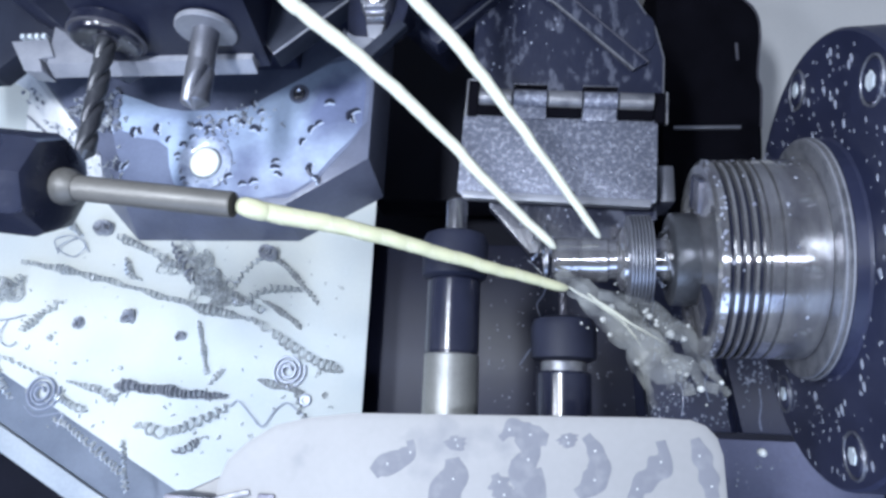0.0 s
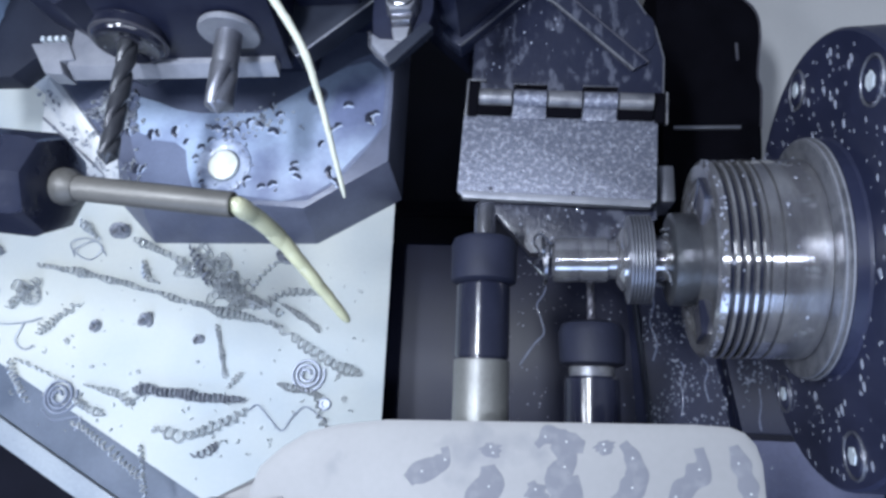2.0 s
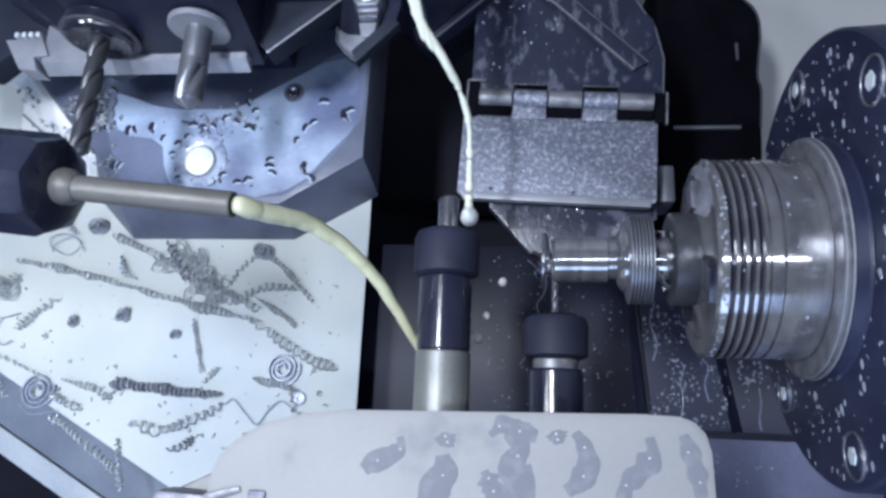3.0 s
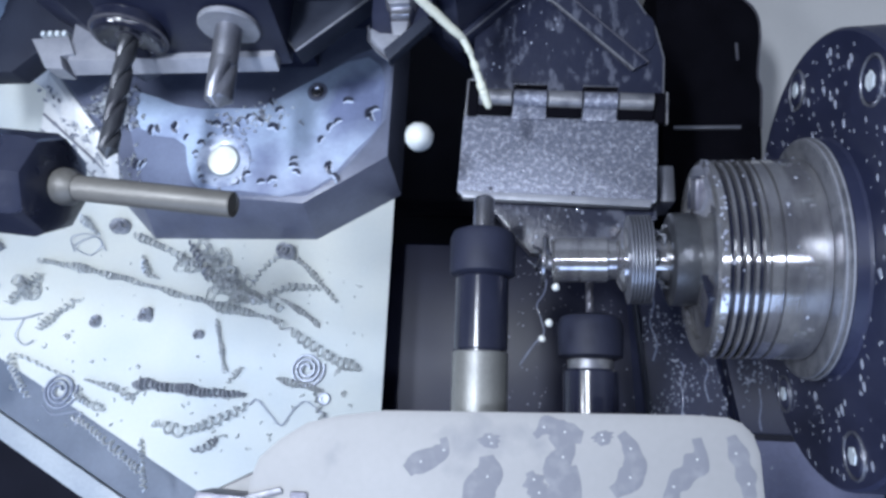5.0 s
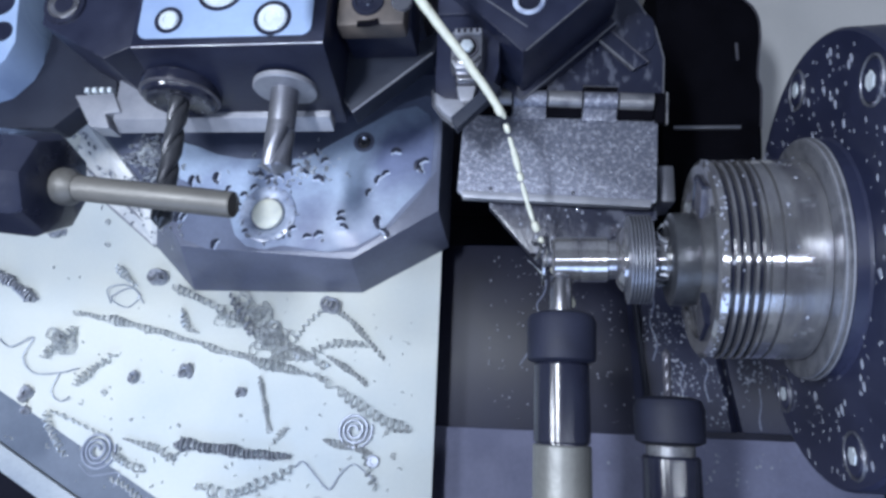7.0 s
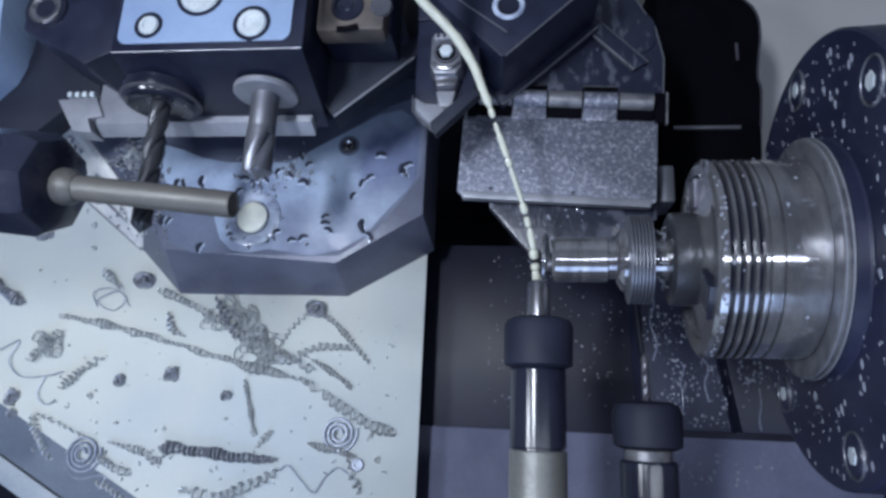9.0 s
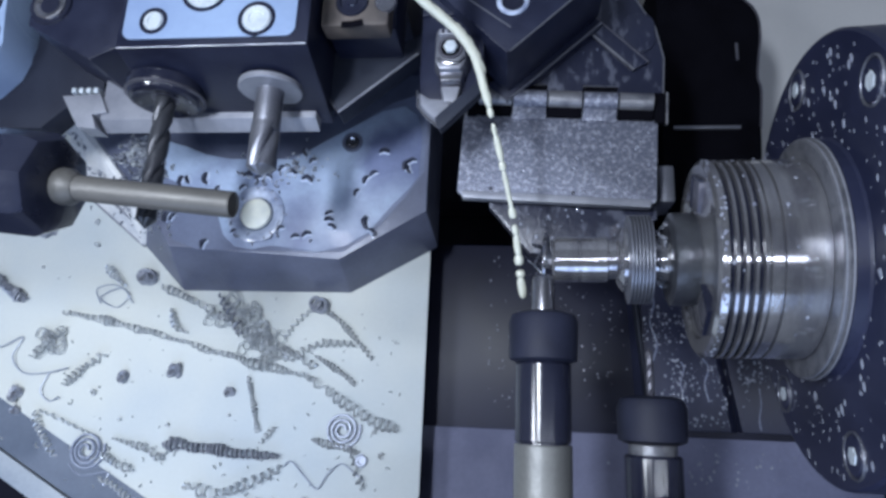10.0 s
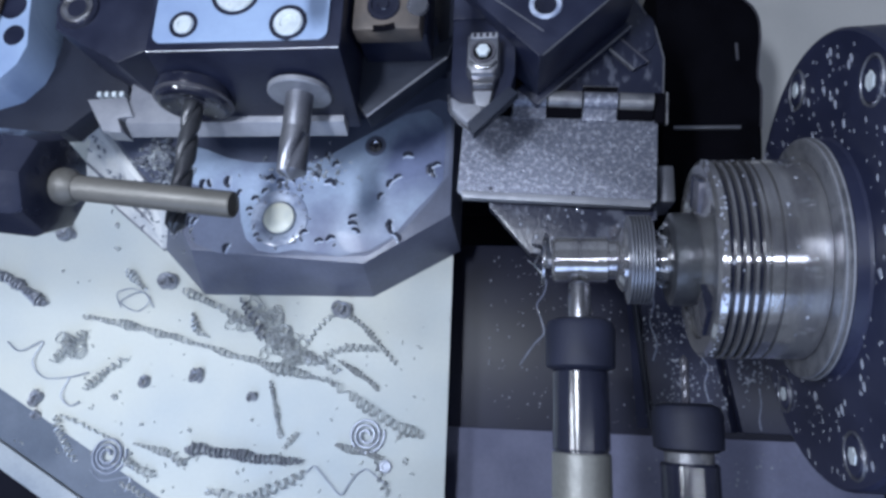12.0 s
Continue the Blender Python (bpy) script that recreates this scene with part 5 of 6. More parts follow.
    flow(TOP_2, 6.00, (-43, 167, 205), (-38, 145, 190), (-22, 123, 174), (3, 65, 140))
    flow(TOP_2, 6.50, (-43, 167, 205), (-14, 143, 184), (0, 122, 170), (5, 100, 159), (8, 83, 150))
    flow(TOP_2, 7.00, (-42, 167, 205), (-18, 145, 178), (-5, 128, 162), (9, 90, 134), (29, 55, 110))
    flow(TOP_2, 7.20, (-43, 167, 205), (-24, 143, 180), (-17, 110, 156), (4, 56, 120))
    flow(TOP_2, 7.60, (-43, 167, 205), (-21, 148, 185), (-6, 122, 166), (9, 79, 140))
    flow(TOP_2, 8.00, (-42, 167, 205), (-26, 152, 187), (-9, 119, 160), (11, 38, 110))
    flow(TOP_2, 8.40, (-43, 167, 205), (-18, 144, 186), (-4, 122, 171), (8, 82, 150))
    flow(TOP_2, 8.80, (-41, 167, 205), (-17, 139, 176), (5, 87, 140), (14, 16, 100))
    flow(TOP_2, 9.00, (-42, 167, 205), (-26, 155, 191), (-15, 138, 178), (5, 89, 146), (11, 60, 130))
    flow(TOP_2, 9.50, (-43, 167, 205), (-26, 157, 191), (-14, 139, 177), (-1, 104, 155), (6, 77, 139), (8, 61, 130))
    flow(TOP_2, 10.00, (-42, 167, 205), (-25, 157, 192), (-16, 143, 181), (-2, 92, 150), (4, 56, 130))
    flow(TOP_2, 10.50, (-43, 167, 205), (-36, 161, 197), (-28, 154, 189), (-21, 140, 177))
    flow(TOP_2, 10.65, (-29, 143, 205), (-16, 121, 175), (-6, 87, 142), (4, 33, 100))
    spent(LOW_1, 1.2)
    shut(LOW_2, 0)
    shut(LOW_2, 1.8)
    spent(LOW_2, 2.2)
    shut(LOW_3, 0)
    shut(LOW_3, 2.55)
    spent(LOW_3, 3.4)
    spent(MID_1, 1.28)
    shut(MID_2, 0)
    shut(MID_2, 1.75)
    spent(MID_2, 2.2)
    spent(TOP_1, 0.0)
    shut(TOP_2, 0)
    shut(TOP_2, 2.3)
    spent(TOP_2, 10.65)
    DRIPS.append(drip(2.0, "round milky drop of coolant in flight", (0.00, -108, 200, 219), (1.15, -108, 200, 219), (1.38, -114, 186, 192), (1.50, -120, 174, 170), (1.62, -117, 162, 125), (1.80, -114, 149, 40), (2.00, -112, 134, -300), (12.00, -112, 134, -300)))
    DRIPS.append(drip(2.6, "round milky drop of coolant in flight", (0.00, -108, 200, 219), (1.15, -108, 200, 219), (1.38, -112, 180, 192), (1.50, -116, 163, 170), (1.62, -113, 151, 125), (1.80, -110, 138, 40), (2.00, -108, 123, -300), (12.00, -108, 123, -300)))
    DRIPS.append(drip(1.4, "round milky drop of coolant in flight", (0.00, -108, 200, 219), (1.15, -108, 200, 219), (1.38, -101, 156, 170), (1.50, -95, 120, 130), (1.62, -92, 108, 85), (1.80, -89, 95, 0), (2.00, -87, 80, -300), (12.00, -87, 80, -300)))
    DRIPS.append(drip(1.2, "round milky drop of coolant in flight", (0.00, -108, 200, 219), (1.15, -108, 200, 219), (1.38, -93, 144, 170), (1.50, -81, 98, 130), (1.62, -78, 86, 85), (1.80, -75, 73, 0), (2.00, -73, 58, -300), (12.00, -73, 58, -300)))
    DRIPS.append(drip(1.5, "round milky drop of coolant in flight", (0.00, -108, 200, 219), (1.15, -108, 200, 219), (1.38, -82, 126, 170), (1.50, -61, 66, 130), (1.62, -58, 54, 85), (1.80, -55, 41, 0), (2.00, -53, 26, -300), (12.00, -53, 26, -300)))
    DRIPS.append(drip(2.3, "round milky drop of coolant in flight", (0.00, -108, 200, 219), (1.15, -108, 200, 219), (1.38, -79, 118, 170), (1.50, -54, 51, 130), (1.62, -51, 39, 85), (1.80, -48, 26, 0), (2.00, -46, 11, -300), (12.00, -46, 11, -300)))
    DRIPS.append(drip(2.0, "round milky drop of coolant in flight", (0.00, -108, 200, 219), (1.15, -108, 200, 219), (1.38, -79, 93, 170), (1.50, -55, 6, 130), (1.62, -52, -6, 85), (1.80, -49, -19, 0), (2.00, -47, -34, -300), (12.00, -47, -34, -300)))
    DRIPS.append(drip(5.2, "round milky drop of coolant in flight", (0.00, -46, 197, 219), (2.15, -46, 197, 219), (2.38, -37, 150, 181), (2.50, -30, 112, 150), (2.62, -27, 100, 105), (2.80, -24, 87, 20), (3.00, -22, 72, -300), (12.00, -22, 72, -300)))
    DRIPS.append(drip(3.0, "round milky drop of coolant in flight", (0.00, -46, 197, 219), (2.15, -46, 197, 219), (2.38, -36, 158, 181), (2.50, -29, 126, 150), (2.62, -26, 114, 105), (2.80, -23, 101, 20), (3.00, -21, 86, -300), (12.00, -21, 86, -300)))
    DRIPS.append(drip(1.8, "round milky drop of coolant in flight", (0.00, -46, 197, 219), (2.15, -46, 197, 219), (2.38, -40, 143, 181), (2.50, -36, 99, 150), (2.62, -33, 87, 105), (2.80, -30, 74, 20), (3.00, -28, 59, -300), (12.00, -28, 59, -300)))
    DRIPS.append(drip(1.4, "round milky drop of coolant in flight", (0.00, -46, 197, 219), (2.15, -46, 197, 219), (2.38, -56, 118, 181), (2.50, -64, 53, 150), (2.62, -61, 41, 105), (2.80, -58, 28, 20), (3.00, -56, 13, -300), (12.00, -56, 13, -300)))
    DRIPS.append(drip(7.0, "round milky drop of coolant in flight", (0.00, -46, 197, 219), (4.65, -46, 197, 219), (4.88, -47, 159, 181), (5.00, -47, 128, 150), (5.12, -44, 116, 105), (5.30, -41, 103, 20), (5.50, -39, 88, -300), (12.00, -39, 88, -300)))
    DRIPS.append(drip(1.8, "round milky drop of coolant in flight", (0.00, -46, 197, 219), (4.65, -46, 197, 219), (4.88, -11, 119, 181), (5.00, 18, 56, 150), (5.12, 21, 44, 105), (5.30, 24, 31, 20), (5.50, 26, 16, -300), (12.00, 26, 16, -300)))
    DRIPS.append(drip(1.8, "round milky drop of coolant in flight", (0.00, -46, 197, 219), (4.65, -46, 197, 219), (4.88, -13, 111, 181), (5.00, 15, 40, 150), (5.12, 18, 28, 105), (5.30, 21, 15, 20), (5.50, 23, 0, -300), (12.00, 23, 0, -300)))
    DRIPS.append(drip(1.6, "round milky drop of coolant in flight", (0.00, -46, 197, 219), (4.65, -46, 197, 219), (4.88, -14, 107, 181), (5.00, 12, 33, 150), (5.12, 15, 21, 105), (5.30, 18, 8, 20), (5.50, 20, -7, -300), (12.00, 20, -7, -300)))
    DRIPS.append(drip(7.2, "round milky drop of coolant in flight", (0.00, -46, 197, 219), (5.65, -46, 197, 219), (5.88, -47, 183, 192), (6.00, -49, 172, 170), (6.12, -46, 160, 125), (6.30, -43, 147, 40), (6.50, -41, 132, -300), (12.00, -41, 132, -300)))
    DRIPS.append(drip(2.0, "round milky drop of coolant in flight", (0.00, -46, 197, 219), (5.65, -46, 197, 219), (5.88, -19, 122, 192), (6.00, 2, 61, 170), (6.12, 5, 49, 125), (6.30, 8, 36, 40), (6.50, 10, 21, -300), (12.00, 10, 21, -300)))
    DRIPS.append(drip(2.2, "round milky drop of coolant in flight", (0.00, -46, 197, 219), (6.15, -46, 197, 219), (6.38, -24, 132, 165), (6.50, -6, 79, 120), (6.62, -3, 67, 75), (6.80, -0, 54, -10), (7.00, 2, 39, -300), (12.00, 2, 39, -300)))
    DRIPS.append(drip(1.4, "round milky drop of coolant in flight", (0.00, -46, 197, 219), (6.15, -46, 197, 219), (6.38, -29, 124, 165), (6.50, -15, 64, 120), (6.62, -12, 52, 75), (6.80, -9, 39, -10), (7.00, -7, 24, -300), (12.00, -7, 24, -300)))
    DRIPS.append(drip(2.8, "round milky drop of coolant in flight", (0.00, -46, 197, 219), (6.15, -46, 197, 219), (6.38, -33, 115, 165), (6.50, -22, 49, 120), (6.62, -19, 37, 75), (6.80, -16, 24, -10), (7.00, -14, 9, -300), (12.00, -14, 9, -300)))
    DRIPS.append(drip(1.8, "round milky drop of coolant in flight", (0.00, -46, 197, 219), (6.15, -46, 197, 219), (6.38, -24, 108, 165), (6.50, -7, 36, 120), (6.62, -4, 24, 75), (6.80, -1, 11, -10), (7.00, 1, -4, -300), (12.00, 1, -4, -300)))
    DRIPS.append(drip(2.0, "round milky drop of coolant in flight", (0.00, -46, 197, 219), (6.15, -46, 197, 219), (6.38, -21, 104, 165), (6.50, -0, 28, 120), (6.62, 3, 16, 75), (6.80, 6, 3, -10), (7.00, 8, -12, -300), (12.00, 8, -12, -300)))
    DRIPS.append(drip(1.2, "round milky drop of coolant in flight", (0.00, -46, 197, 219), (6.15, -46, 197, 219), (6.38, -18, 100, 165), (6.50, 6, 20, 120), (6.62, 9, 8, 75), (6.80, 12, -5, -10), (7.00, 14, -20, -300), (12.00, 14, -20, -300)))
    DRIPS.append(drip(1.6, "round milky drop of coolant in flight", (0.00, -46, 197, 219), (6.65, -46, 197, 219), (6.88, -6, 110, 165), (7.00, 27, 40, 120), (7.12, 30, 28, 75), (7.30, 33, 15, -10), (7.50, 35, -0, -300), (12.00, 35, -0, -300)))
    DRIPS.append(drip(2.0, "round milky drop of coolant in flight", (0.00, -46, 197, 219), (6.65, -46, 197, 219), (6.88, -10, 115, 165), (7.00, 20, 48, 120), (7.12, 23, 36, 75), (7.30, 26, 23, -10), (7.50, 28, 8, -300), (12.00, 28, 8, -300)))
    DRIPS.append(drip(2.6, "round milky drop of coolant in flight", (0.00, -46, 197, 219), (10.15, -46, 197, 219), (10.38, -27, 156, 170), (10.50, -12, 122, 130), (10.62, -9, 110, 85), (10.80, -6, 97, 0), (11.00, -4, 82, -300), (12.00, -4, 82, -300)))
    DRIPS.append(drip(2.2, "round milky drop of coolant in flight", (0.00, -46, 197, 219), (10.15, -46, 197, 219), (10.38, -26, 151, 170), (10.50, -10, 113, 130), (10.62, -7, 101, 85), (10.80, -4, 88, 0), (11.00, -2, 73, -300), (12.00, -2, 73, -300)))
    DRIPS.append(drip(2.2, "round milky drop of coolant in flight", (0.00, -46, 197, 219), (10.15, -46, 197, 219), (10.38, -24, 140, 170), (10.50, -6, 94, 130), (10.62, -3, 82, 85), (10.80, -0, 69, 0), (11.00, 2, 54, -300), (12.00, 2, 54, -300)))
    DRIPS.append(drip(2.6, "round milky drop of coolant in flight", (0.00, -46, 197, 219), (10.15, -46, 197, 219), (10.38, -23, 126, 170), (10.50, -4, 68, 130), (10.62, -1, 56, 85), (10.80, 2, 43, 0), (11.00, 4, 28, -300), (12.00, 4, 28, -300)))
    DRIPS.append(drip(2.2, "round milky drop of coolant in flight", (0.00, -46, 197, 219), (10.15, -46, 197, 219), (10.38, -20, 129, 170), (10.50, 2, 73, 130), (10.62, 5, 61, 85), (10.80, 8, 48, 0), (11.00, 10, 33, -300), (12.00, 10, 33, -300)))
    DRIPS.append(drip(2.2, "round milky drop of coolant in flight", (0.00, -46, 197, 219), (10.15, -46, 197, 219), (10.38, -19, 113, 170), (10.50, 2, 45, 130), (10.62, 5, 33, 85), (10.80, 8, 20, 0), (11.00, 10, 5, -300), (12.00, 10, 5, -300)))
    DRIPS.append(drip(1.2, "round milky drop of coolant in flight", (0.00, -46, 197, 219), (10.15, -46, 197, 219), (10.38, -24, 99, 170), (10.50, -6, 20, 130), (10.62, -3, 8, 85), (10.80, -0, -5, 0), (11.00, 2, -20, -300), (12.00, 2, -20, -300)))
    DRIPS.append(drip(4.0, "round milky drop of coolant in flight", (0.00, -46, 197, 219), (10.65, -46, 197, 219), (10.88, -46, 168, 192), (11.00, -47, 144, 170), (11.12, -44, 132, 125), (11.30, -41, 119, 40), (11.50, -39, 104, -300), (12.00, -39, 104, -300)))
    DRIPS.append(drip(2.2, "round milky drop of coolant in flight", (0.00, -46, 197, 219), (10.65, -46, 197, 219), (10.88, -49, 190, 192), (11.00, -51, 185, 170), (11.12, -48, 173, 125), (11.30, -45, 160, 40), (11.50, -43, 145, -300), (12.00, -43, 145, -300)))
    DRIPS.append(drip(1.5, "round milky drop of coolant in flight", (0.00, 52, 39, 130), (0.12, 55, 27, 85), (0.30, 58, 14, 0), (0.50, 60, -1, -300), (12.00, 60, -1, -300)))
    DRIPS.append(drip(1.5, "round milky drop of coolant in flight", (0.00, 62, 47, 130), (0.12, 65, 35, 85), (0.30, 68, 22, 0), (0.50, 70, 7, -300), (12.00, 70, 7, -300)))
    DRIPS.append(drip(2.0, "round milky drop of coolant in flight", (0.00, 71, 39, 130), (0.12, 74, 27, 85), (0.30, 77, 14, 0), (0.50, 79, -1, -300), (12.00, 79, -1, -300)))
    DRIPS.append(drip(1.8, "round milky drop of coolant in flight", (0.00, 56, 26, 130), (0.12, 59, 14, 85), (0.30, 62, 1, 0), (0.50, 64, -14, -300), (12.00, 64, -14, -300)))
    DRIPS.append(drip(1.6, "round milky drop of coolant in flight", (0.00, 68, 27, 130), (0.12, 71, 15, 85), (0.30, 74, 2, 0), (0.50, 76, -13, -300), (12.00, 76, -13, -300)))
    DRIPS.append(drip(1.3, "round milky drop of coolant in flight", (0.00, 77, 37, 130), (0.12, 80, 25, 85), (0.30, 83, 12, 0), (0.50, 85, -3, -300), (12.00, 85, -3, -300)))
    DRIPS.append(drip(1.6, "round milky drop of coolant in flight", (0.00, 83, 15, 130), (0.12, 86, 3, 85), (0.30, 89, -10, 0), (0.50, 91, -25, -300), (12.00, 91, -25, -300)))
    DRIPS.append(drip(1.3, "round milky drop of coolant in flight", (0.00, 47, 47, 130), (0.12, 50, 35, 85), (0.30, 53, 22, 0), (0.50, 55, 7, -300), (12.00, 55, 7, -300)))
    DRIPS.append(drip(1.8, "round milky drop of coolant in flight", (0.00, 107, -11, 130), (0.12, 110, -23, 85), (0.30, 113, -36, 0), (0.50, 115, -51, -300), (12.00, 115, -51, -300)))
    DRIPS.append(drip(3.6, "round milky drop of coolant in flight", (0.00, -118, 72, 220), (0.15, -118, 72, 220), (0.38, -76, 59, 170), (0.50, -41, 49, 130), (0.62, -38, 37, 85), (0.80, -35, 24, 0), (1.00, -33, 9, -300), (12.00, -33, 9, -300)))
    DRIPS.append(drip(2.4, "round milky drop of coolant in flight", (0.00, -118, 72, 220), (0.15, -118, 72, 220), (0.38, -54, 57, 170), (0.50, -2, 46, 130), (0.62, 1, 34, 85), (0.80, 4, 21, 0), (1.00, 6, 6, -300), (12.00, 6, 6, -300)))
    DRIPS.append(drip(2.4, "round milky drop of coolant in flight", (0.00, -118, 72, 220), (0.15, -118, 72, 220), (0.38, -57, 49, 170), (0.50, -8, 29, 130), (0.62, -5, 17, 85), (0.80, -2, 4, 0), (1.00, 0, -11, -300), (12.00, 0, -11, -300)))
    DRIPS.append(drip(2.0, "round milky drop of coolant in flight", (0.00, -118, 72, 220), (0.15, -118, 72, 220), (0.38, -56, 43, 170), (0.50, -5, 19, 130), (0.62, -2, 7, 85), (0.80, 1, -6, 0), (1.00, 3, -21, -300), (12.00, 3, -21, -300)))
    DRIPS.append(drip(1.8, "round milky drop of coolant in flight", (0.00, -118, 72, 220), (0.15, -118, 72, 220), (0.38, -70, 63, 170), (0.50, -30, 56, 130), (0.62, -27, 44, 85), (0.80, -24, 31, 0), (1.00, -22, 16, -300), (12.00, -22, 16, -300)))
    DRIPS.append(drip(1.6, "round milky drop of coolant in flight", (0.00, -118, 72, 220), (0.15, -118, 72, 220), (0.38, -61, 60, 170), (0.50, -14, 51, 130), (0.62, -11, 39, 85), (0.80, -8, 26, 0), (1.00, -6, 11, -300), (12.00, -6, 11, -300)))
    DRIPS.append(drip(1.8, "round milky drop of coolant in flight", (0.00, -118, 72, 220), (0.15, -118, 72, 220), (0.38, -49, 58, 170), (0.50, 8, 46, 130), (0.62, 11, 34, 85), (0.80, 14, 21, 0), (1.00, 16, 6, -300), (12.00, 16, 6, -300)))
    DRIPS.append(drip(2.2, "round milky drop of coolant in flight", (0.00, -118, 72, 220), (0.65, -118, 72, 220), (0.88, -56, 64, 165), (1.00, -6, 58, 120), (1.12, -3, 46, 75), (1.30, 0, 33, -10), (1.50, 2, 18, -300), (12.00, 2, 18, -300)))
    DRIPS.append(drip(2.6, "round milky drop of coolant in flight", (0.00, -118, 72, 220), (0.65, -118, 72, 220), (0.88, -55, 52, 165), (1.00, -3, 36, 120), (1.12, 0, 24, 75), (1.30, 3, 11, -10), (1.50, 5, -4, -300), (12.00, 5, -4, -300)))
    DRIPS.append(drip(2.4, "round milky drop of coolant in flight", (0.00, -118, 72, 220), (0.65, -118, 72, 220), (0.88, -54, 40, 165), (1.00, -1, 15, 120), (1.12, 2, 3, 75), (1.30, 5, -10, -10), (1.50, 7, -25, -300), (12.00, 7, -25, -300)))
    DRIPS.append(drip(2.8, "round milky drop of coolant in flight", (0.00, -46, 197, 219), (2.65, -46, 197, 219), (2.88, -31, 108, 165), (3.00, -18, 36, 120), (3.12, -15, 24, 75), (3.30, -12, 11, -10), (3.50, -10, -4, -300), (12.00, -10, -4, -300)))
    DRIPS.append(drip(2.0, "round milky drop of coolant in flight", (0.00, -46, 197, 219), (2.65, -46, 197, 219), (2.88, -28, 114, 165), (3.00, -14, 47, 120), (3.12, -11, 35, 75), (3.30, -8, 22, -10), (3.50, -6, 7, -300), (12.00, -6, 7, -300)))
    DRIPS.append(drip(2.2, "round milky drop of coolant in flight", (0.00, -46, 197, 219), (2.65, -46, 197, 219), (2.88, -24, 124, 165), (3.00, -6, 64, 120), (3.12, -3, 52, 75), (3.30, 0, 39, -10), (3.50, 2, 24, -300), (12.00, 2, 24, -300)))
    DRIPS.append(drip(0.9, "small drop of splashed coolant", (0.00, 58, 38, 130), (0.12, 61, 26, 85), (0.30, 64, 13, 0), (0.50, 66, -2, -300), (12.00, 66, -2, -300)))
    DRIPS.append(drip(0.6, "small drop of splashed coolant", (0.00, 47, 62, 130), (0.12, 50, 50, 85), (0.30, 53, 37, 0), (0.50, 55, 22, -300), (12.00, 55, 22, -300)))
    DRIPS.append(drip(0.5, "small drop of splashed coolant", (0.00, 51, 38, 130), (0.12, 54, 26, 85), (0.30, 57, 13, 0), (0.50, 59, -2, -300), (12.00, 59, -2, -300)))
    DRIPS.append(drip(0.6, "small drop of splashed coolant", (0.00, 69, 42, 130), (0.12, 72, 30, 85), (0.30, 75, 17, 0), (0.50, 77, 2, -300), (12.00, 77, 2, -300)))
    DRIPS.append(drip(0.5, "small drop of splashed coolant", (0.00, 60, 47, 130), (0.12, 63, 35, 85), (0.30, 66, 22, 0), (0.50, 68, 7, -300), (12.00, 68, 7, -300)))
    DRIPS.append(drip(0.9, "small drop of splashed coolant", (0.00, 61, 50, 130), (0.12, 64, 38, 85), (0.30, 67, 25, 0), (0.50, 69, 10, -300), (12.00, 69, 10, -300)))
    DRIPS.append(drip(0.5, "small drop of splashed coolant", (0.00, 34, 41, 130), (0.12, 37, 29, 85), (0.30, 40, 16, 0), (0.50, 42, 1, -300), (12.00, 42, 1, -300)))
    DRIPS.append(drip(0.5, "small drop of splashed coolant", (0.00, 38, 40, 130), (0.12, 41, 28, 85), (0.30, 44, 15, 0), (0.50, 46, 0, -300), (12.00, 46, 0, -300)))
    DRIPS.append(drip(1.5, "small drop of splashed coolant", (0.00, 58, 37, 130), (0.12, 61, 25, 85), (0.30, 64, 12, 0), (0.50, 66, -3, -300), (12.00, 66, -3, -300)))
    DRIPS.append(drip(1.1, "small drop of splashed coolant", (0.00, 92, 18, 130), (0.12, 95, 6, 85), (0.30, 98, -7, 0), (0.50, 100, -22, -300), (12.00, 100, -22, -300)))
    DRIPS.append(drip(0.6, "small drop of splashed coolant", (0.00, 70, 24, 130), (0.12, 73, 12, 85), (0.30, 76, -1, 0), (0.50, 78, -16, -300), (12.00, 78, -16, -300)))
    DRIPS.append(drip(1.1, "small drop of splashed coolant", (0.00, 65, 43, 130), (0.12, 68, 31, 85), (0.30, 71, 18, 0), (0.50, 73, 3, -300), (12.00, 73, 3, -300)))
    DRIPS.append(drip(0.9, "small drop of splashed coolant", (0.00, 64, 32, 130), (0.12, 67, 20, 85), (0.30, 70, 7, 0), (0.50, 72, -8, -300), (12.00, 72, -8, -300)))
    DRIPS.append(drip(1.5, "small drop of splashed coolant", (0.00, 41, 45, 130), (0.12, 44, 33, 85), (0.30, 47, 20, 0), (0.50, 49, 5, -300), (12.00, 49, 5, -300)))
    DRIPS.append(drip(0.9, "small drop of splashed coolant", (0.00, 65, 31, 130), (0.12, 68, 19, 85), (0.30, 71, 6, 0), (0.50, 73, -9, -300), (12.00, 73, -9, -300)))
    DRIPS.append(drip(1.1, "small drop of splashed coolant", (0.00, 44, 38, 130), (0.12, 47, 26, 85), (0.30, 50, 13, 0), (0.50, 52, -2, -300), (12.00, 52, -2, -300)))
    DRIPS.append(drip(1.1, "small drop of splashed coolant", (0.00, 85, 31, 130), (0.12, 88, 19, 85), (0.30, 91, 6, 0), (0.50, 93, -9, -300), (12.00, 93, -9, -300)))
    DRIPS.append(drip(0.5, "small drop of splashed coolant", (0.00, 54, 37, 130), (0.12, 57, 25, 85), (0.30, 60, 12, 0), (0.50, 62, -3, -300), (12.00, 62, -3, -300)))
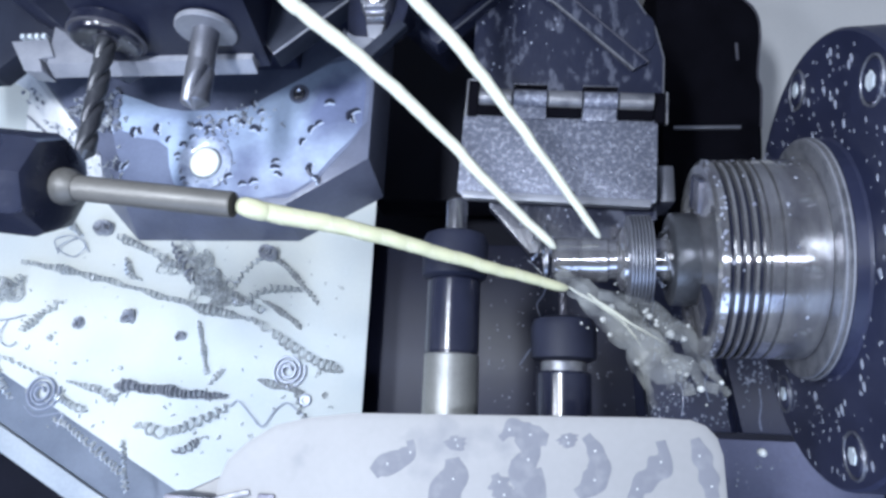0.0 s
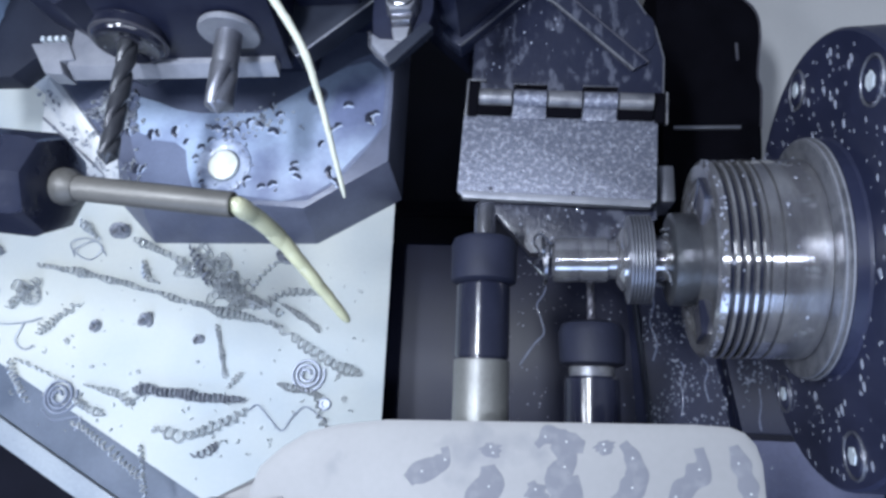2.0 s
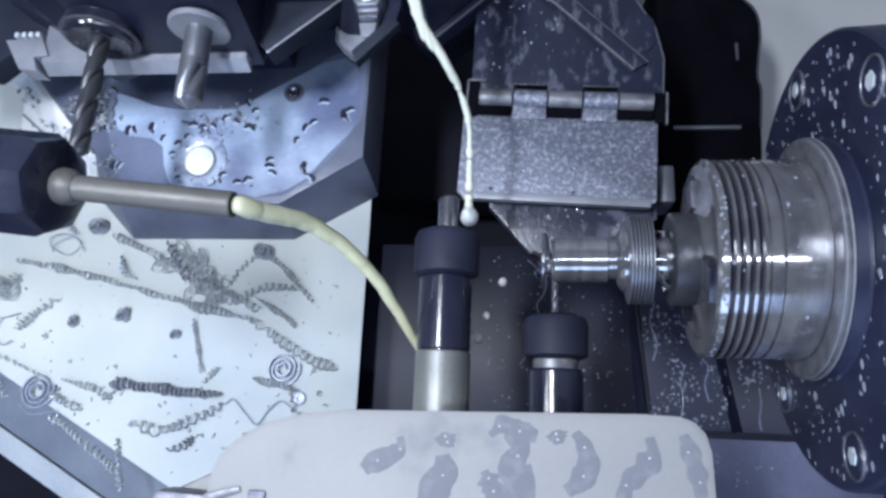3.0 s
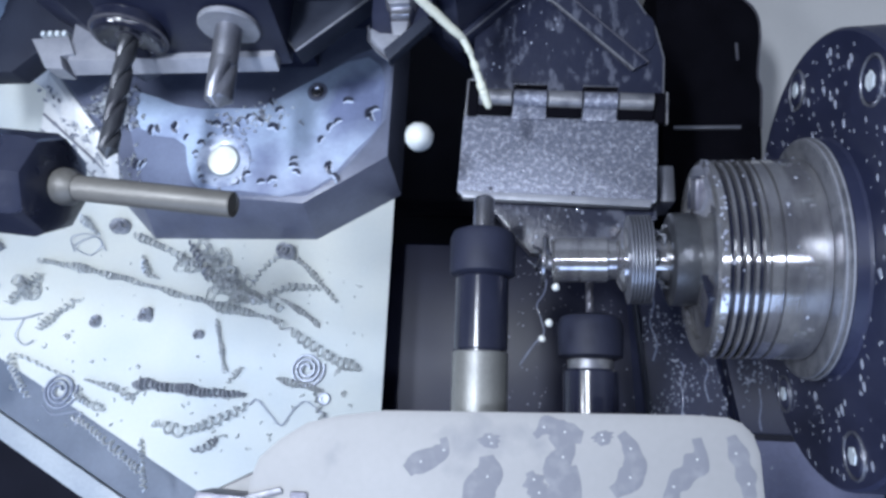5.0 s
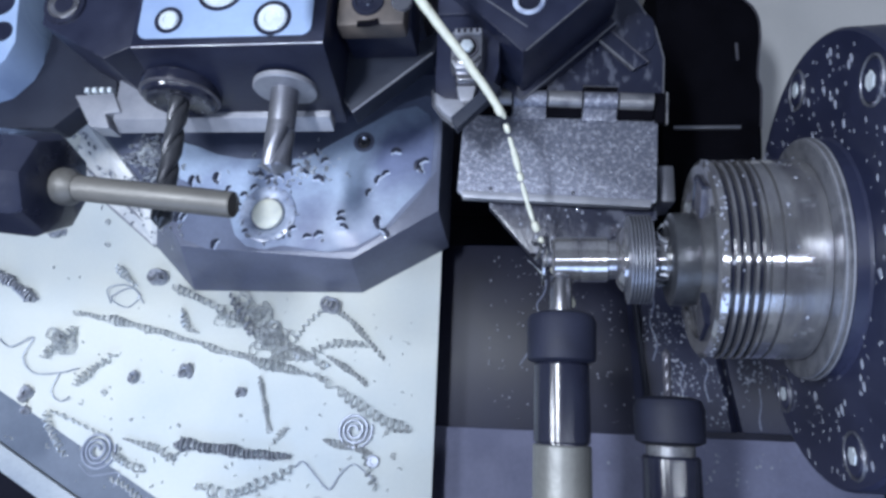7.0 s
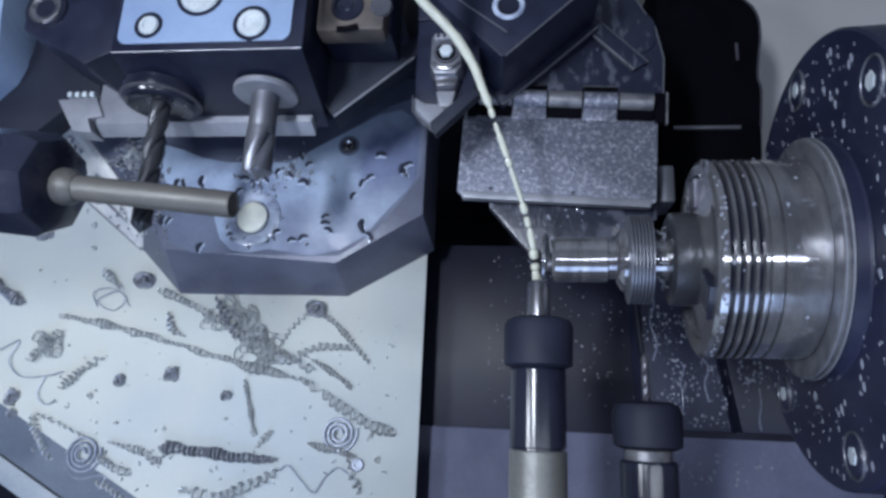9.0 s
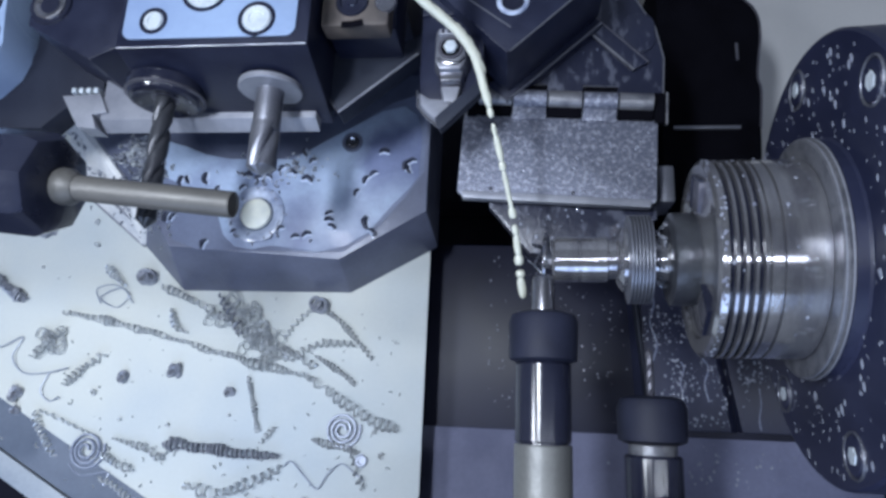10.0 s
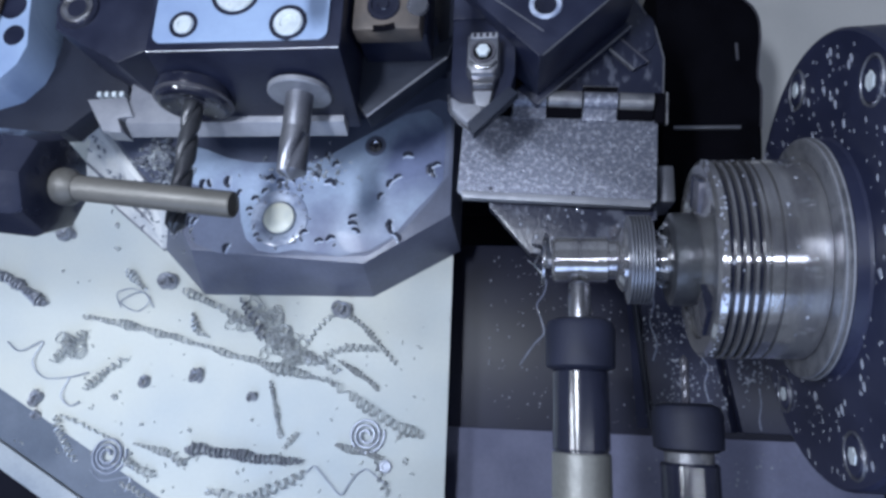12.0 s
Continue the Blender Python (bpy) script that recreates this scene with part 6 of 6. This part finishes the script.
    DRIPS.append(drip(0.7, "small drop of splashed coolant", (0.00, 31, 43, 130), (0.12, 34, 31, 85), (0.30, 37, 18, 0), (0.50, 39, 3, -300), (12.00, 39, 3, -300)))
    DRIPS.append(drip(0.6, "small drop of splashed coolant", (0.00, 79, 26, 130), (0.12, 82, 14, 85), (0.30, 85, 1, -0), (0.50, 87, -14, -300), (12.00, 87, -14, -300)))
    DRIPS.append(drip(0.5, "small drop of splashed coolant", (0.00, 85, 8, 130), (0.12, 88, -4, 85), (0.30, 91, -17, 0), (0.50, 93, -32, -300), (12.00, 93, -32, -300)))
    DRIPS.append(drip(0.5, "small drop of splashed coolant", (0.00, 56, 52, 130), (0.12, 59, 40, 85), (0.30, 62, 27, 0), (0.50, 64, 12, -300), (12.00, 64, 12, -300)))
    DRIPS.append(drip(1.1, "small drop of splashed coolant", (0.00, 74, 22, 130), (0.12, 77, 10, 85), (0.30, 80, -3, 0), (0.50, 82, -18, -300), (12.00, 82, -18, -300)))
    DRIPS.append(drip(0.9, "small drop of splashed coolant", (0.00, 56, 38, 130), (0.12, 59, 26, 85), (0.30, 62, 13, 0), (0.50, 64, -2, -300), (12.00, 64, -2, -300)))
    DRIPS.append(drip(1.5, "small drop of splashed coolant", (0.00, 45, 51, 130), (0.12, 48, 39, 85), (0.30, 51, 26, 0), (0.50, 53, 11, -300), (12.00, 53, 11, -300)))
    DRIPS.append(drip(1.1, "small drop of splashed coolant", (0.00, 40, 52, 130), (0.12, 43, 40, 85), (0.30, 46, 27, 0), (0.50, 48, 12, -300), (12.00, 48, 12, -300)))
    DRIPS.append(drip(0.9, "small drop of splashed coolant", (0.00, 79, 43, 130), (0.12, 82, 31, 85), (0.30, 85, 18, 0), (0.50, 87, 3, -300), (12.00, 87, 3, -300)))
    DRIPS.append(drip(0.5, "small drop of splashed coolant", (0.00, 48, 58, 130), (0.12, 51, 46, 85), (0.30, 54, 33, 0), (0.50, 56, 18, -300), (12.00, 56, 18, -300)))
    DRIPS.append(drip(0.5, "small drop of splashed coolant", (0.00, 70, 38, 130), (0.12, 73, 26, 85), (0.30, 76, 13, 0), (0.50, 78, -2, -300), (12.00, 78, -2, -300)))
    DRIPS.append(drip(0.5, "small drop of splashed coolant", (0.00, 80, 27, 130), (0.12, 83, 15, 85), (0.30, 86, 2, 0), (0.50, 88, -13, -300), (12.00, 88, -13, -300)))
    DRIPS.append(drip(1.1, "small drop of splashed coolant", (0.00, 60, 49, 130), (0.12, 63, 37, 85), (0.30, 66, 24, 0), (0.50, 68, 9, -300), (12.00, 68, 9, -300)))
    DRIPS.append(drip(1.1, "small drop of splashed coolant", (0.00, 77, 21, 130), (0.12, 80, 9, 85), (0.30, 83, -4, 0), (0.50, 85, -19, -300), (12.00, 85, -19, -300)))
    DRIPS.append(drip(0.5, "small drop of splashed coolant", (0.00, 68, 34, 130), (0.12, 71, 22, 85), (0.30, 74, 9, 0), (0.50, 76, -6, -300), (12.00, 76, -6, -300)))
    DRIPS.append(drip(0.9, "small drop of splashed coolant", (0.00, 65, 45, 130), (0.12, 68, 33, 85), (0.30, 71, 20, 0), (0.50, 73, 5, -300), (12.00, 73, 5, -300)))
    DRIPS.append(drip(4.4, "round milky drop of coolant in flight", (0, -46, 197, 219), (2.7, -46, 197, 219), (2.9, -34, 135, 172), (3.0, -22.0, 90.3, 144), (3.12, -20.0, 78.3, 100), (3.3, -18.0, 64.3, 20), (3.5, -16.0, 50.3, -300), (12, -16.0, 50.3, -300)))
    DRIPS.append(strand(0.5, 1.6, (-8, 68, 170), (-2, 56, 160), (6, 43, 150), (7, 26, 140), (-1, 9, 130)))
    DRIPS.append(strand(0.5, 2.6, (-10, 40, 150), (-5, 34, 140), (-2, 22, 130), (-6, 3, 120)))
    DRIPS.append(strand(0.5, 2.4, (-39, 50, 170), (-37, 45, 160), (-41, 38, 150), (-46, 40, 140)))
    DRIPS.append(strand(0.0, 7, (19.6, 63.3, 150), (37.3, 49.3, 145), (54.9, 37.8, 140), (74.8, 23.9, 135), (90.2, 14.9, 130), flat=0.3, mat=SPRAY))
    DRIPS.append(strand(0.0, 5, (24.5, 58.2, 150), (42.4, 42.2, 142), (55.4, 25.8, 135), (63.4, 6.5, 128), flat=0.3, mat=SPRAY))
    DRIPS.append(strand(0.0, 5, (36.7, 53.4, 150), (59.8, 47.7, 142), (80.4, 31.7, 134), (96.1, 12.8, 126), flat=0.35, mat=SPRAY))
    DRIPS.append(strand(0.0, 9, (47.3, 39.8, 142), (65.0, 26.0, 136), (77.9, 12.0, 130), flat=0.3, mat=SPRAY))
    DRIPS.append(strand(0.5, 3.2, (-36.7, 47.7, 152), (-15.3, 49.2, 150), (12.3, 48.9, 147), (38.6, 44.0, 143), flat=0.3, mat=SPRAY))
    DRIPS.append(strand(0.5, 2.4, (-27.5, 41.5, 152), (-2.7, 42.4, 150), (22.2, 44.5, 147), (38.6, 40.7, 143), flat=0.3, mat=SPRAY))
    DRIPS.append(strand(0.5, 3.6, (-39.1, 67.5, 156), (-28.0, 73.1, 160), (-10.3, 66.9, 160), (11.9, 68.4, 155), flat=0.3, mat=SPRAY))
    DRIPS.append(strand(0.5, 3.0, (-34.7, 71.5, 156), (-20.7, 81.0, 160), (-5.7, 83.7, 160), (4.4, 77.4, 155), flat=0.3, mat=SPRAY))
    DRIPS.append(strand(0.5, 2.4, (-36.7, 58.4, 156), (-30.2, 60.7, 158), (-17.7, 60.9, 158), (-10.3, 56.6, 155), flat=0.35, mat=SPRAY))
    DRIPS.append(strand(0.5, 2.2, (-7.5, 32.6, 148), (12.4, 35.9, 146), (37.2, 31.9, 143), flat=0.35, mat=SPRAY))
    DRIPS.append(strand(0.0, 0.8, (22.1, 56.9, 150), (45.0, 44.8, 142), (57.9, 30.8, 136)))
    DRIPS.append(strand(0.0, 0.7, (31.8, 53.3, 150), (52.2, 41.2, 142), (67.8, 33.6, 136)))
    DRIPS.append(strand(1.0, 1.7, (-8, 65, 150), (-3, 54, 130), (1, 37, 110)))
    DRIPS.append(strand(1.0, 1.7, (-1, 32, 130), (4, 23, 115), (12, 10, 100)))
    DRIPS.append(strand(1.5, 1.3, (-126, 192, 175), (-123, 184, 170), (-119, 169, 165)))
    DRIPS.append(strand(1.5, 1.1, (-89.8, 110.1, 170), (-88.6, 105.8, 162), (-85.9, 98.3, 152)))
    DRIPS.append(strand(1.5, 1.5, (-62.4, 67.8, 150), (-58.6, 59.7, 142), (-53.7, 48.8, 132)))
    DRIPS.append(strand(1.5, 1.3, (-64.7, 10.1, 120), (-60.5, 5.9, 114), (-55.0, -0.1, 108)))
    DRIPS.append(strand(2.5, 0.3, (-42, 92, 150), (-46, 95, 150), (-51, 97, 150)))
    DRIPS.append(strand(2.5, 0.3, (-43, 89, 150), (-48, 91, 150), (-54, 91, 150)))
    DRIPS.append(strand(2.5, 0.3, (-41, 93, 150), (-43, 97, 150), (-46, 101, 150)))
    DRIPS.append(strand(2.5, 0.3, (-30, 91, 150), (-26, 93, 150), (-20, 94, 150)))
    DRIPS.append(strand(2.5, 0.3, (-30, 88, 150), (-25, 88, 150), (-18, 87, 150)))
    DRIPS.append(strand(2.5, 0.3, (-32, 93, 150), (-30, 97, 150), (-27, 99, 150)))
    DRIPS.append(strand(2.5, 0.3, (-28, 86, 150), (-22, 83, 150), (-16, 82, 150)))
    for ob, rows in DRIPS:
        walk(ob, [(t, pose(x * MM, y * MM, z * MM)) for t, x, y, z in rows])
    for slugs, table_of, home, way in (LOW_1, LOW_2, LOW_3, MID_1, MID_2, TOP_1, TOP_2):
        for i, ob in enumerate(slugs):
            walk(ob, [(t, table_of[t][i]) for t in sorted(table_of)])
    for ob in (nose, work, swarf):
        base = [c * MM for c in BASES[ob.name]]
        turns = [(k * 0.1, 55 * k) for k in range(88)] + [(8.8, 4835), (8.9, 4875), (9.0, 4903), (9.1, 4917), (9.2, 4920), (12.0, 4920)]
        walk(ob, [(t, pose(*base, rx=a, ry=TILT)) for t, a in turns])


motions()
